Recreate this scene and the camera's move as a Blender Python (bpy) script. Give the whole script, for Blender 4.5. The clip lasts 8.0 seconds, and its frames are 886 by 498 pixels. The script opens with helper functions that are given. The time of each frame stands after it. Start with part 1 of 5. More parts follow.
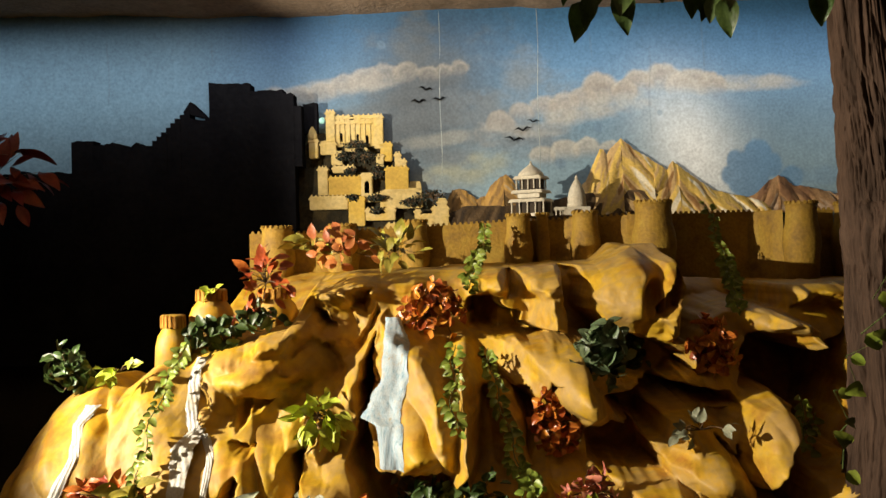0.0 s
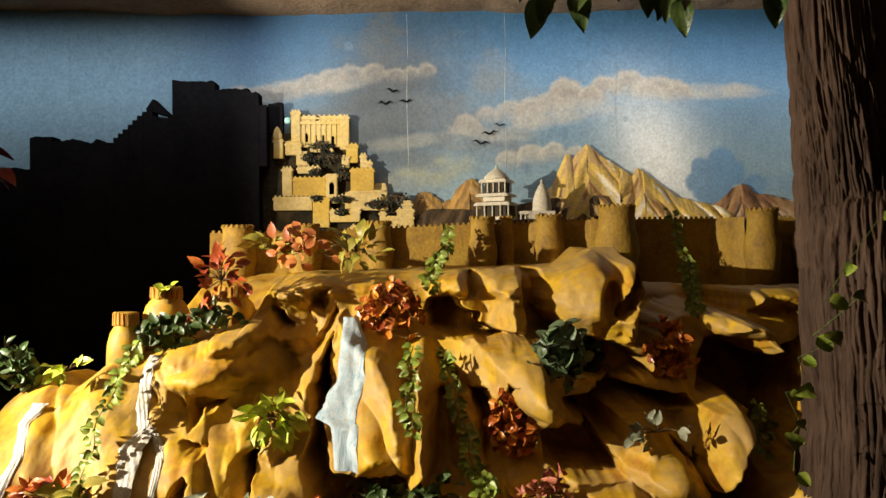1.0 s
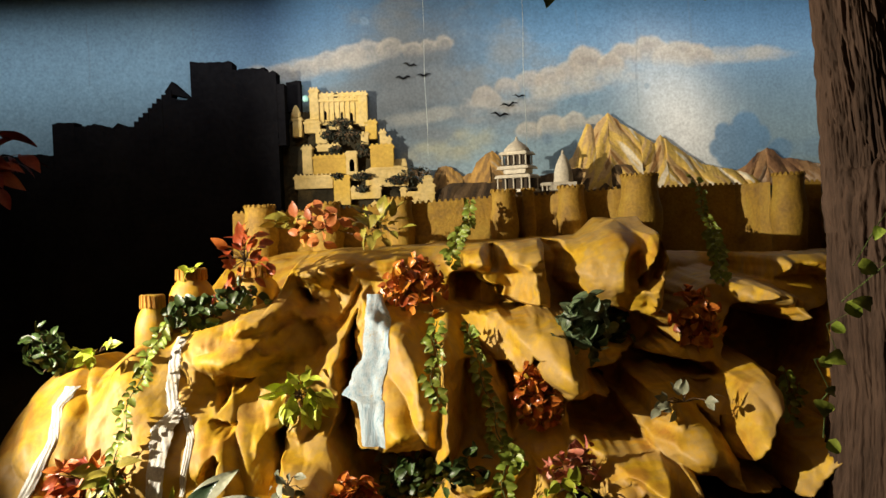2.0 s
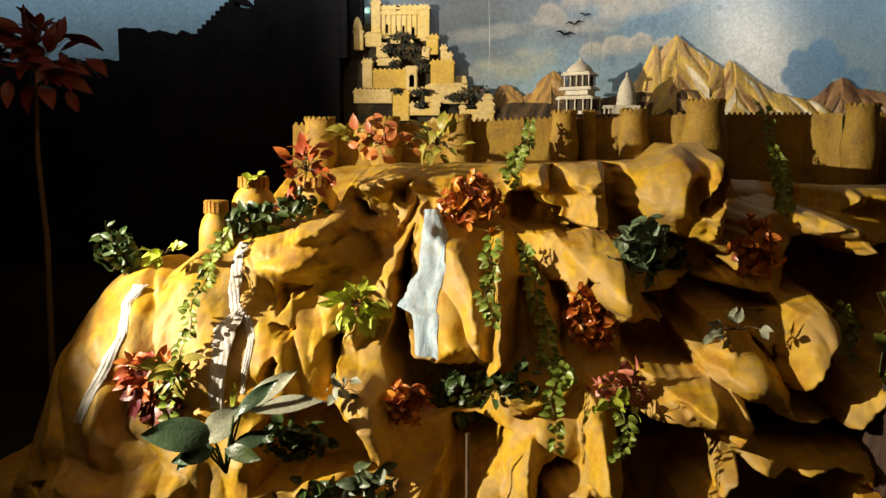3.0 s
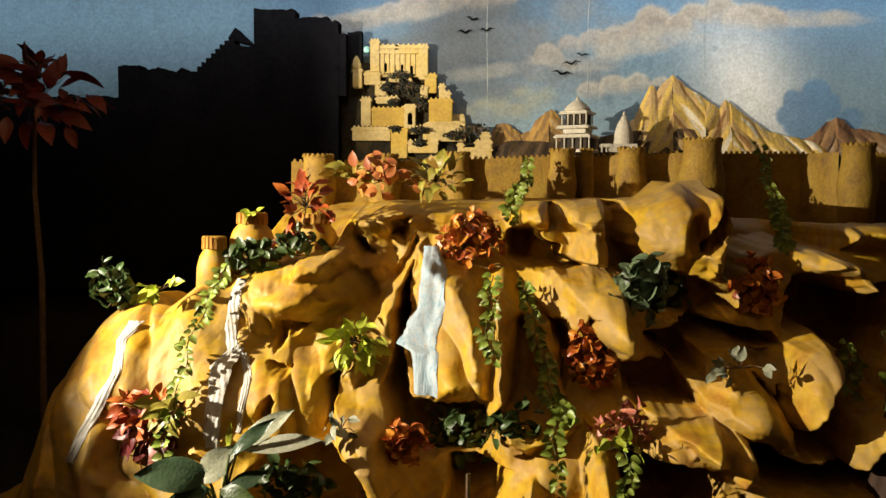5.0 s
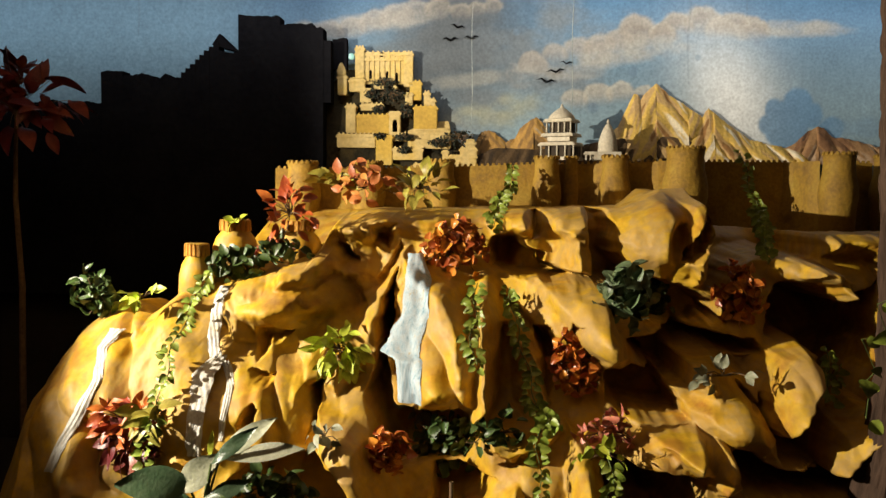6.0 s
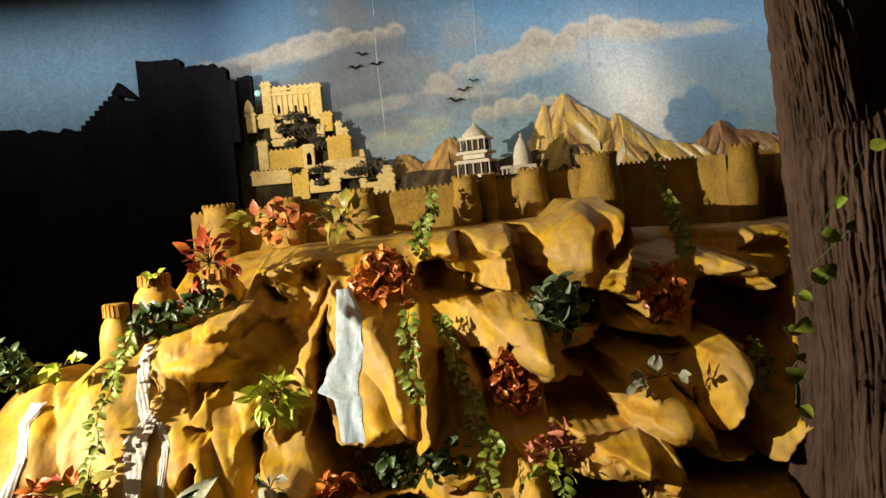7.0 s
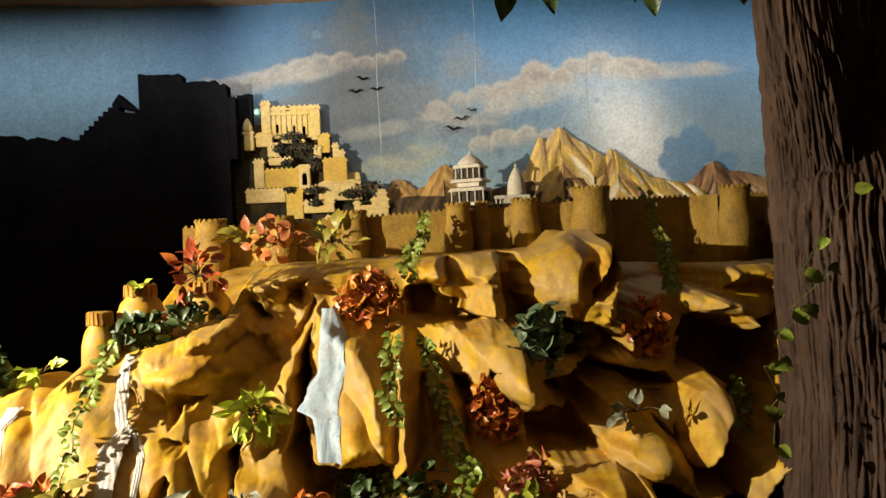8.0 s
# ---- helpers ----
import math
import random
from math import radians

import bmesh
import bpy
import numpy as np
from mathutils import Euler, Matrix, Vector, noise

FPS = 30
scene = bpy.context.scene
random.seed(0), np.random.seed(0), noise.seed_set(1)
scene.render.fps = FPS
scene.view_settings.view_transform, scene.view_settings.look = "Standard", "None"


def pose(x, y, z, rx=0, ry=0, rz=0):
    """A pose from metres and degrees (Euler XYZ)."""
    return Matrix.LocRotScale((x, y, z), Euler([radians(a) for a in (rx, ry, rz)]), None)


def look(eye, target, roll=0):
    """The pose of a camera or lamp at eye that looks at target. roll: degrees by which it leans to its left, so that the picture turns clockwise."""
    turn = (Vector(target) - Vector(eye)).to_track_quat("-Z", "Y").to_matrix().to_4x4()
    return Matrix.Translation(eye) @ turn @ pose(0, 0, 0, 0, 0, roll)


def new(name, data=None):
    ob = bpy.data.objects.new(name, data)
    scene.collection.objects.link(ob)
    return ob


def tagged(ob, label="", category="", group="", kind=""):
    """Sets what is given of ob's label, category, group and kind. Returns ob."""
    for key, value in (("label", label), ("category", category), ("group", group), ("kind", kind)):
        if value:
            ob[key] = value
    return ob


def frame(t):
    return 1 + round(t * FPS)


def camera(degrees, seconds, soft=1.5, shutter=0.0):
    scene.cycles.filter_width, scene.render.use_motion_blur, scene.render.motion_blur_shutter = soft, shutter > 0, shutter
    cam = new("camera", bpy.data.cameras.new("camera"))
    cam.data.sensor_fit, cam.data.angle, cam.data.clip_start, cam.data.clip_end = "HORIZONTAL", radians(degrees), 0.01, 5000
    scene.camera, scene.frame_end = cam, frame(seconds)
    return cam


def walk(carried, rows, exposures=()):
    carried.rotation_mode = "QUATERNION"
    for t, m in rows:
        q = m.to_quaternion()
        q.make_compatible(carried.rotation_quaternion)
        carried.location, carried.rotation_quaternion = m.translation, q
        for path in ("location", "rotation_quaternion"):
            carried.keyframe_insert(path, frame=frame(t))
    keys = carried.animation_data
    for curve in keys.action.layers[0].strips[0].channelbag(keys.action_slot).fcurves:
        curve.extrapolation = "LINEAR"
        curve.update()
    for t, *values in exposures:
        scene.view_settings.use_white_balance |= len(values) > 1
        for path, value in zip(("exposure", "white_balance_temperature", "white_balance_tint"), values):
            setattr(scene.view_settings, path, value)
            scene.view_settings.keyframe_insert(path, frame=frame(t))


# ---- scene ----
cam = camera(58.0, 8.0)
PATH = [
    (0, (0.012, -0.043, 1.701), (-0.027, 1.956, 1.689), -1.3),
    (0.5, (0.045, -0.045, 1.666), (-0.018, 1.953, 1.701), 0.1),
    (1, (0.072, -0.017, 1.664), (0.097, 1.983, 1.673), -0.5),
    (2.3, (0.081, -0.008, 1.67), (0.033, 1.99, 1.584), -2.3),
    (2.5, (0.077, -0.011, 1.66), (-0.001, 1.984, 1.541), -1.1),
    (3, (0.044, -0.028, 1.645), (-0.115, 1.95, 1.4), 0.2),
    (3.5, (0.027, -0.038, 1.641), (-0.111, 1.947, 1.435), 0.5),
    (4, (0.005, -0.02, 1.637), (-0.15, 1.968, 1.474), 0.1),
    (4.5, (0.014, -0.015, 1.637), (-0.137, 1.973, 1.48), 0.3),
    (6, (0.027, -0.01, 1.641), (-0.083, 1.982, 1.508), 0.6),
    (6.5, (0.033, -0.01, 1.64), (0.018, 1.986, 1.508), -1.2),
    (7, (0.036, 0.008, 1.692), (0.107, 2.004, 1.591), -5.3),
    (7.5, (0.063, -0.002, 1.674), (0.162, 1.995, 1.628), -5.0),
    (8, (0.068, -0.003, 1.664), (0.153, 1.995, 1.639), -2.5),
]
walk(cam, [(t, look(eye, target, roll)) for t, eye, target, roll in PATH])

# ---- light: one warm floodlight from the side, standing low in front of the mountain ----
world = bpy.data.worlds.new("hall")
scene.world = world
world.use_nodes = True
world.node_tree.nodes["Background"].inputs[0].default_value = (0.6, 0.75, 1.0, 1)
world.node_tree.nodes["Background"].inputs[1].default_value = 0.0025

flood = bpy.data.lights.new("floodlight", "SPOT")
flood.energy, flood.color = 1190, (1.0, 0.89, 0.71)
flood.spot_size, flood.spot_blend, flood.shadow_soft_size = radians(97), 0.26, 0.025
lamp = new("floodlight", flood)
FLOOD = Vector((-3.3, 1.95, 2.2))
lamp.matrix_world = look(FLOOD, FLOOD + Vector((math.sin(radians(84)), math.cos(radians(84)), 0.10)))

# an assumed, unseen cool strip above the ceiling edge, added to wash the mural
strip = bpy.data.lights.new("assumed_mural_strip", "AREA")
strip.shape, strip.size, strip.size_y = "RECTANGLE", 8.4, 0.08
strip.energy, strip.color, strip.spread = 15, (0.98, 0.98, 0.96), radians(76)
wash = new("assumed_mural_strip", strip)
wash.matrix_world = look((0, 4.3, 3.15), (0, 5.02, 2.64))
scene.view_settings.exposure = 0.0


# ---- materials ----
def material(name, colours, scale=6.0, rough=0.7, bump=0.2, bump_scale=40.0, metal=0.0, stretch=(1, 1, 1), vary=0.0, spec=0.3, sheen=0.0):
    """Noise-blended colours at two scales, with bump; vary: brightness change from object to object."""
    m = bpy.data.materials.new(name)
    m.use_nodes = True
    nt = m.node_tree
    bsdf = nt.nodes["Principled BSDF"]
    co = nt.nodes.new("ShaderNodeTexCoord")
    mp = nt.nodes.new("ShaderNodeMapping")
    mp.inputs["Scale"].default_value = stretch
    nt.links.new(co.outputs["Object"], mp.inputs[0])
    n1 = nt.nodes.new("ShaderNodeTexNoise")
    n1.inputs["Scale"].default_value, n1.inputs["Detail"].default_value = scale, 6
    n1.inputs["Roughness"].default_value = 0.62
    nt.links.new(mp.outputs[0], n1.inputs["Vector"])
    ramp = nt.nodes.new("ShaderNodeValToRGB")
    nt.links.new(n1.outputs["Fac"], ramp.inputs[0])
    el = ramp.color_ramp.elements
    k = len(colours)
    while len(el) < k:
        el.new(0.5)
    for i, c in enumerate(colours):
        el[i].position = 0.28 + 0.44 * i / max(1, k - 1)
        el[i].color = (*c, 1)
    n2 = nt.nodes.new("ShaderNodeTexNoise")
    n2.inputs["Scale"].default_value, n2.inputs["Detail"].default_value = bump_scale, 5
    nt.links.new(mp.outputs[0], n2.inputs["Vector"])
    fine = nt.nodes.new("ShaderNodeMapRange")
    fine.inputs[1].default_value, fine.inputs[2].default_value = 0.3, 0.7
    fine.inputs[3].default_value, fine.inputs[4].default_value = 0.82, 1.14
    nt.links.new(n2.outputs["Fac"], fine.inputs[0])
    mul = nt.nodes.new("ShaderNodeVectorMath")
    mul.operation = "SCALE"
    nt.links.new(ramp.outputs[0], mul.inputs[0])
    nt.links.new(fine.outputs[0], mul.inputs["Scale"])
    out = mul.outputs[0]
    if vary:
        info = nt.nodes.new("ShaderNodeObjectInfo")
        mr = nt.nodes.new("ShaderNodeMapRange")
        mr.inputs[3].default_value, mr.inputs[4].default_value = 1 - vary, 1 + vary
        nt.links.new(info.outputs["Random"], mr.inputs[0])
        hs = nt.nodes.new("ShaderNodeHueSaturation")
        mh = nt.nodes.new("ShaderNodeMapRange")
        mh.inputs[3].default_value, mh.inputs[4].default_value = 0.5 - vary * 0.05, 0.5 + vary * 0.05
        nt.links.new(info.outputs["Random"], mh.inputs[0])
        nt.links.new(mh.outputs[0], hs.inputs["Hue"])
        nt.links.new(mr.outputs[0], hs.inputs["Value"])
        nt.links.new(out, hs.inputs["Color"])
        out = hs.outputs[0]
    nt.links.new(out, bsdf.inputs["Base Color"])
    bsdf.inputs["Roughness"].default_value = rough
    bsdf.inputs["Metallic"].default_value = metal
    bsdf.inputs["Specular IOR Level"].default_value = spec
    b = nt.nodes.new("ShaderNodeBump")
    b.inputs["Strength"].default_value, b.inputs["Distance"].default_value = bump, 0.02
    nt.links.new(n2.outputs["Fac"], b.inputs["Height"])
    nt.links.new(b.outputs[0], bsdf.inputs["Normal"])
    return m


def leaf_material(name, colours, rough=0.4, vary=0.3, glow=0.12):
    """Thin artificial leaf: blotchy colour, pale midrib, a little light passing through."""
    m = material(name, colours, scale=18, rough=rough, bump=0.15, bump_scale=90, vary=vary, spec=0.45)
    bsdf = m.node_tree.nodes["Principled BSDF"]
    bsdf.inputs["Transmission Weight"].default_value = 0.0
    bsdf.inputs["Subsurface Weight"].default_value = glow
    bsdf.inputs["Subsurface Radius"].default_value = (0.004, 0.004, 0.002)
    return m


ROCK = material("painted_rock_plaster", [(0.232, 0.098, 0.015), (0.448, 0.235, 0.015), (0.531, 0.320, 0.018), (0.415, 0.265, 0.071), (0.515, 0.290, 0.018), (0.365, 0.163, 0.018)],
                scale=4.2, rough=0.55, bump=0.16, bump_scale=22, spec=0.3)
def dapple(m, colour, scale, lo, hi, amount, stretch):
    """Larger patches of a second paint over a material's own colour."""
    nt = m.node_tree
    co, mp, n = nt.nodes.new("ShaderNodeTexCoord"), nt.nodes.new("ShaderNodeMapping"), nt.nodes.new("ShaderNodeTexNoise")
    mp.inputs["Scale"].default_value = stretch
    n.inputs["Scale"].default_value, n.inputs["Detail"].default_value, n.inputs["Distortion"].default_value = scale, 4, 0.8
    mr, mix = nt.nodes.new("ShaderNodeMapRange"), nt.nodes.new("ShaderNodeMix")
    mr.inputs[1].default_value, mr.inputs[2].default_value, mr.inputs[4].default_value = lo, hi, amount
    mix.data_type = "RGBA"
    base = nt.nodes["Principled BSDF"].inputs["Base Color"]
    nt.links.new(co.outputs["Object"], mp.inputs[0])
    nt.links.new(mp.outputs[0], n.inputs["Vector"])
    nt.links.new(n.outputs["Fac"], mr.inputs[0])
    nt.links.new(mr.outputs[0], mix.inputs[0])
    nt.links.new(base.links[0].from_socket, mix.inputs[6])
    mix.inputs[7].default_value = (*colour, 1)
    nt.links.new(mix.outputs[2], base)


dapple(ROCK, (0.37, 0.23, 0.085), 3.1, 0.50, 0.64, 0.5, (1, 1, 1.6))
dapple(ROCK, (0.30, 0.11, 0.02), 5.3, 0.58, 0.70, 0.55, (1, 1, 0.7))
WALL = material("painted_fort_wall", [(0.187, 0.108, 0.029), (0.317, 0.187, 0.025), (0.360, 0.238, 0.036)], scale=9, rough=0.7, bump=0.25, bump_scale=60)
CROWN = material("orange_rim_plaster", [(0.400, 0.176, 0.024), (0.528, 0.272, 0.032)], scale=30, rough=0.7, bump=0.5, bump_scale=120, stretch=(1, 1, 0.2))
CASTLE = material("cream_plaster", [(0.420, 0.294, 0.084), (0.554, 0.420, 0.176), (0.521, 0.353, 0.067)], scale=3.5, rough=0.75, bump=0.12, bump_scale=50)
GOLD = material("golden_plaster", [(0.377, 0.230, 0.041), (0.525, 0.344, 0.057), (0.508, 0.377, 0.123)], scale=3.5, rough=0.75, bump=0.12, bump_scale=50)
TEMPLE = material("white_plaster", [(0.528, 0.464, 0.336), (0.640, 0.592, 0.480)], scale=14, rough=0.6, bump=0.2, bump_scale=80)
# dark colour standing in for shade inside openings
SHADE = material("recess_shade", [(0.03, 0.022, 0.015), (0.05, 0.035, 0.02)], scale=10, rough=0.8)
# near-black colour carries the shade that lies on the back hill
HILL_SHADE = material("unlit_hill_shade", [(0.006, 0.006, 0.008), (0.012, 0.012, 0.014)], scale=4, rough=1.0, bump=0.4, bump_scale=30, spec=0.0)
WATER_BLUE = material("painted_blue_waterfall", [(0.15, 0.27, 0.36), (0.33, 0.46, 0.54), (0.46, 0.55, 0.60), (0.50, 0.56, 0.58), (0.44, 0.36, 0.20)], scale=9, rough=0.4, bump=0.5, bump_scale=40, stretch=(7, 7, 0.4))
WATER = material("painted_waterfall", [(0.425, 0.306, 0.136), (0.510, 0.484, 0.425), (0.561, 0.544, 0.493), (0.595, 0.578, 0.535)], scale=9, rough=0.4, bump=0.15, bump_scale=30, stretch=(6, 6, 0.35))
BARK = material("sculpted_bark", [(0.027, 0.016, 0.010), (0.064, 0.038, 0.025), (0.092, 0.056, 0.037)], scale=9, rough=0.8, bump=0.5, bump_scale=60, stretch=(1, 1, 0.25), spec=0.15)
# hall walls and floor are coloured near black to bounce little light
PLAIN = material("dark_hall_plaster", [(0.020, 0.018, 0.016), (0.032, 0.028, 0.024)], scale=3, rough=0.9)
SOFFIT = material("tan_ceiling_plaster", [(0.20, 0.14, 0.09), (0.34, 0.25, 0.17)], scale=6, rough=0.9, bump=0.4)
FLOOR = material("near_black_floor", [(0.011, 0.011, 0.010), (0.022, 0.021, 0.019)], scale=4, rough=0.8)
INK = material("black_bird_paint", [(0.02, 0.02, 0.025), (0.03, 0.03, 0.035)], scale=8, rough=0.8)
SEAM = material("pale_panel_filler", [(0.20, 0.25, 0.26), (0.50, 0.52, 0.46)], scale=5, rough=0.6)
STEM = material("brown_wire_stem", [(0.10, 0.06, 0.03), (0.16, 0.10, 0.05)], scale=20, rough=0.7)
VINE = material("green_wire_stem", [(0.08, 0.12, 0.03), (0.14, 0.18, 0.05)], scale=20, rough=0.6)
IVY = leaf_material("ivy_leaf", [(0.12, 0.17, 0.02), (0.38, 0.44, 0.06)])
LIME = leaf_material("lime_leaf", [(0.32, 0.42, 0.03), (0.70, 0.72, 0.09)])
GREEN = leaf_material("dark_green_leaf", [(0.025, 0.05, 0.012), (0.09, 0.14, 0.03)])
SAGE = leaf_material("grey_green_leaf", [(0.05, 0.085, 0.035), (0.20, 0.25, 0.13)])
RUBBER = leaf_material("rubber_plant_leaf", [(0.03, 0.07, 0.03), (0.09, 0.13, 0.07)], rough=0.3)
DUSTY = leaf_material("dusty_grey_leaf", [(0.24, 0.25, 0.16), (0.36, 0.36, 0.25)], rough=0.5)
RED = leaf_material("red_leaf", [(0.30, 0.04, 0.012), (0.55, 0.15, 0.025)])
RUST = leaf_material("rust_petal", [(0.36, 0.08, 0.015), (0.72, 0.28, 0.04)], rough=0.28, vary=0.4)
CORAL = leaf_material("coral_leaf", [(0.46, 0.12, 0.03), (0.64, 0.32, 0.10)])
PINK = leaf_material("pink_petal", [(0.50, 0.12, 0.07), (0.70, 0.34, 0.20)])
OLIVE = leaf_material("olive_yellow_leaf", [(0.20, 0.18, 0.03), (0.48, 0.40, 0.06)])
MAROON = leaf_material("maroon_leaf", [(0.10, 0.015, 0.012), (0.22, 0.04, 0.03)])


def brushed(name, rough=0.75, bump=0.3):
    """Paint that is brushed onto a mesh as colours."""
    m = material(name, [(0.86, 0.86, 0.86), (1, 1, 1)], scale=14, rough=rough, bump=bump, bump_scale=60)
    nt = m.node_tree
    at, mix = nt.nodes.new("ShaderNodeAttribute"), nt.nodes.new("ShaderNodeMix")
    at.attribute_name = "mural"
    mix.data_type, mix.blend_type = "RGBA", "MULTIPLY"
    mix.inputs[0].default_value = 1.0
    base = nt.nodes["Principled BSDF"].inputs["Base Color"]
    nt.links.new(base.links[0].from_socket, mix.inputs[6])
    nt.links.new(at.outputs["Color"], mix.inputs[7])
    nt.links.new(mix.outputs[2], base)
    return m


# ---- mesh helpers ----
def mesh_of(name, bm, mat, smooth=False):
    me = bpy.data.meshes.new(name)
    bm.normal_update()
    bm.to_mesh(me)
    bm.free()
    me.materials.append(mat)
    if smooth:
        me.polygons.foreach_set("use_smooth", [True] * len(me.polygons))
    return me


def part(name, bm, mat, parent, label="", smooth=False):
    ob = new(name, mesh_of(name, bm, mat, smooth))
    ob.parent = parent
    return tagged(ob, label)


def piece(name, me, parent, m):
    ob = new(name, me)
    ob.parent = parent
    ob.matrix_local = m
    return ob


def empty(name, at, label, category, group="", kind=""):
    ob = new(name)
    ob.empty_display_size = 0.05
    ob.location = at
    return tagged(ob, label, category, group, kind)


def box(bm, x0, x1, y0, y1, z0, z1, bevel=0.0, taper=0.0):
    r = bmesh.ops.create_cube(bm, size=1.0)
    vs = r["verts"]
    for v in vs:
        k = 1 - taper if v.co.z > 0 else 1
        v.co = Vector(((x0 + x1) / 2 + v.co.x * (x1 - x0) * k, (y0 + y1) / 2 + v.co.y * (y1 - y0) * k, (z0 + z1) / 2 + v.co.z * (z1 - z0)))
    if bevel:
        es = list({e for v in vs for e in v.link_edges})
        bmesh.ops.bevel(bm, geom=es, offset=bevel, segments=2, affect="EDGES")
    return bm


def lathe(bm, profile, seg=28, at=(0, 0, 0), squash=1.0):
    """Rings of (radius, height) turned about z; closed at both ends."""
    rings = []
    for r, z in profile:
        rings.append([bm.verts.new((at[0] + r * math.cos(2 * math.pi * i / seg), at[1] + squash * r * math.sin(2 * math.pi * i / seg), at[2] + z)) for i in range(seg)])
    for a, b in zip(rings, rings[1:]):
        for i in range(seg):
            bm.faces.new((a[i], a[(i + 1) % seg], b[(i + 1) % seg], b[i]))
    bm.faces.new(rings[0][::-1])
    bm.faces.new(rings[-1])
    return bm


def tube(bm, pts, r0, r1, seg=6):
    rings = []
    n = len(pts)
    for i, p in enumerate(pts):
        p = Vector(p)
        d = (Vector(pts[min(i + 1, n - 1)]) - Vector(pts[max(i - 1, 0)])).normalized()
        u = d.orthogonal().normalized()
        w = d.cross(u)
        r = r0 + (r1 - r0) * i / max(1, n - 1)
        rings.append([bm.verts.new(p + r * (u * math.cos(6.2832 * k / seg) + w * math.sin(6.2832 * k / seg))) for k in range(seg)])
    for a, b in zip(rings, rings[1:]):
        best = min(range(seg), key=lambda s: (a[0].co - b[s].co).length)
        for k in range(seg):
            bm.faces.new((a[k], a[(k + 1) % seg], b[(k + 1 + best) % seg], b[(k + best) % seg]))
    return bm


def grid_mesh(name, xs, mat, smooth=True):
    """A sheet from an array of points (rows, columns, 3)."""
    rows, cols = xs.shape[:2]
    me = bpy.data.meshes.new(name)
    idx = np.arange(rows * cols).reshape(rows, cols)
    quads = np.stack([idx[:-1, :-1], idx[:-1, 1:], idx[1:, 1:], idx[1:, :-1]], -1).reshape(-1, 4)
    me.from_pydata(xs.reshape(-1, 3).tolist(), [], quads.tolist())
    me.materials.append(mat)
    if smooth:
        me.polygons.foreach_set("use_smooth", [True] * len(me.polygons))
    return me


# ---- the mountain's surface ----
# rock field
def cell(ix, iy, seed):
    h = np.sin(ix * 127.1 + iy * 311.7 + seed * 74.7) * 43758.5453
    return h - np.floor(h)


def vnoise(x, y, seed):
    ix, iy = np.floor(x), np.floor(y)
    fx, fy = x - ix, y - iy
    fx, fy = fx * fx * fx * (fx * (fx * 6 - 15) + 10), fy * fy * fy * (fy * (fy * 6 - 15) + 10)
    a, b = cell(ix, iy, seed), cell(ix + 1, iy, seed)
    c, d = cell(ix, iy + 1, seed), cell(ix + 1, iy + 1, seed)
    return (a + (b - a) * fx) * (1 - fy) + (c + (d - c) * fx) * fy


def fbm(x, y, seed, octaves=4):
    s, k, t = 0.0, 0.5, 0.0
    for i in range(octaves):
        s = s + k * vnoise(x * 2 ** i, y * 2 ** i, seed + 13 * i)
        t, k = t + k, k / 2
    return s / t


def smooth01(t):
    t = np.clip(t, 0, 1)
    return t * t * (3 - 2 * t)


BULGES = []


def bulge(x, z, rx, rz, h, lean=0.0, hard=1.0):
    BULGES.append((x, z, rx, rz, h, lean, hard))


HOLLOWS, SLABS = [], []


def hollow(outline, depth, soft=0.03):
    """A cleft or cave cut back into the face within an outline of (x, height), to bring shade there."""
    HOLLOWS.append((outline, depth, soft))


def slab(outline, proud, lean, soft=0.05):
    """A rock that stands proud within an outline; lean: how much prouder it is on the side away from the lamp."""
    SLABS.append((outline, proud, lean, soft))


def inside(x, z, outline):
    """Distance to an outline, positive within it."""
    d = np.full(np.shape(x), 9.0)
    odd = np.zeros(np.shape(x), dtype=bool)
    for (ax, az), (bx, bz) in zip(outline, outline[1:] + outline[:1]):
        ex, ez = bx - ax, bz - az
        k = np.clip(((x - ax) * ex + (z - az) * ez) / (ex * ex + ez * ez), 0, 1)
        d = np.minimum(d, np.hypot(x - ax - k * ex, z - az - k * ez))
        if ez:
            odd ^= ((az > z) != (bz > z)) & (x < ax + ex * (z - az) / ez)
    return np.where(odd, d, -d)


# left shoulder
bulge(-1.358, 1.017, 0.175, 0.307, 0.16, -0.35)
bulge(-1.695, 0.797, 0.132, 0.351, 0.12, -0.3)
bulge(-1.188, 1.059, 0.132, 0.263, 0.1, -0.2)
bulge(-1.319, 1.129, 0.031, 0.132, -0.07, -0.4)
# great brow under the planters
bulge(-0.757, 1.252, 0.263, 0.110, 0.22, -0.25, 2)
bulge(-0.943, 1.054, 0.110, 0.132, 0.08)
bulge(-1.082, 0.922, 0.088, 0.197, 0.08)
bulge(-1.126, 0.695, 0.088, 0.197, 0.08)
bulge(-0.562, 1.114, 0.132, 0.088, 0.14)
bulge(-0.394, 1.511, 0.197, 0.066, 0.16, -0.2)
bulge(-0.816, 0.871, 0.132, 0.132, 0.1)
bulge(-1.023, 0.739, 0.153, 0.197, 0.12)
bulge(-0.593, 0.821, 0.088, 0.219, -0.1)
bulge(-0.484, 0.728, 0.088, 0.132, 0.14, 0.4)
# slot beside the waterfall, and the smooth buttress that carries it
bulge(-0.404, 1.178, 0.053, 0.132, 0.14, -0.3)
bulge(-0.084, 1.094, 0.164, 0.274, 0.13, 0, 2)
bulge(-0.151, 0.608, 0.197, 0.153, -0.34, 0, 2)
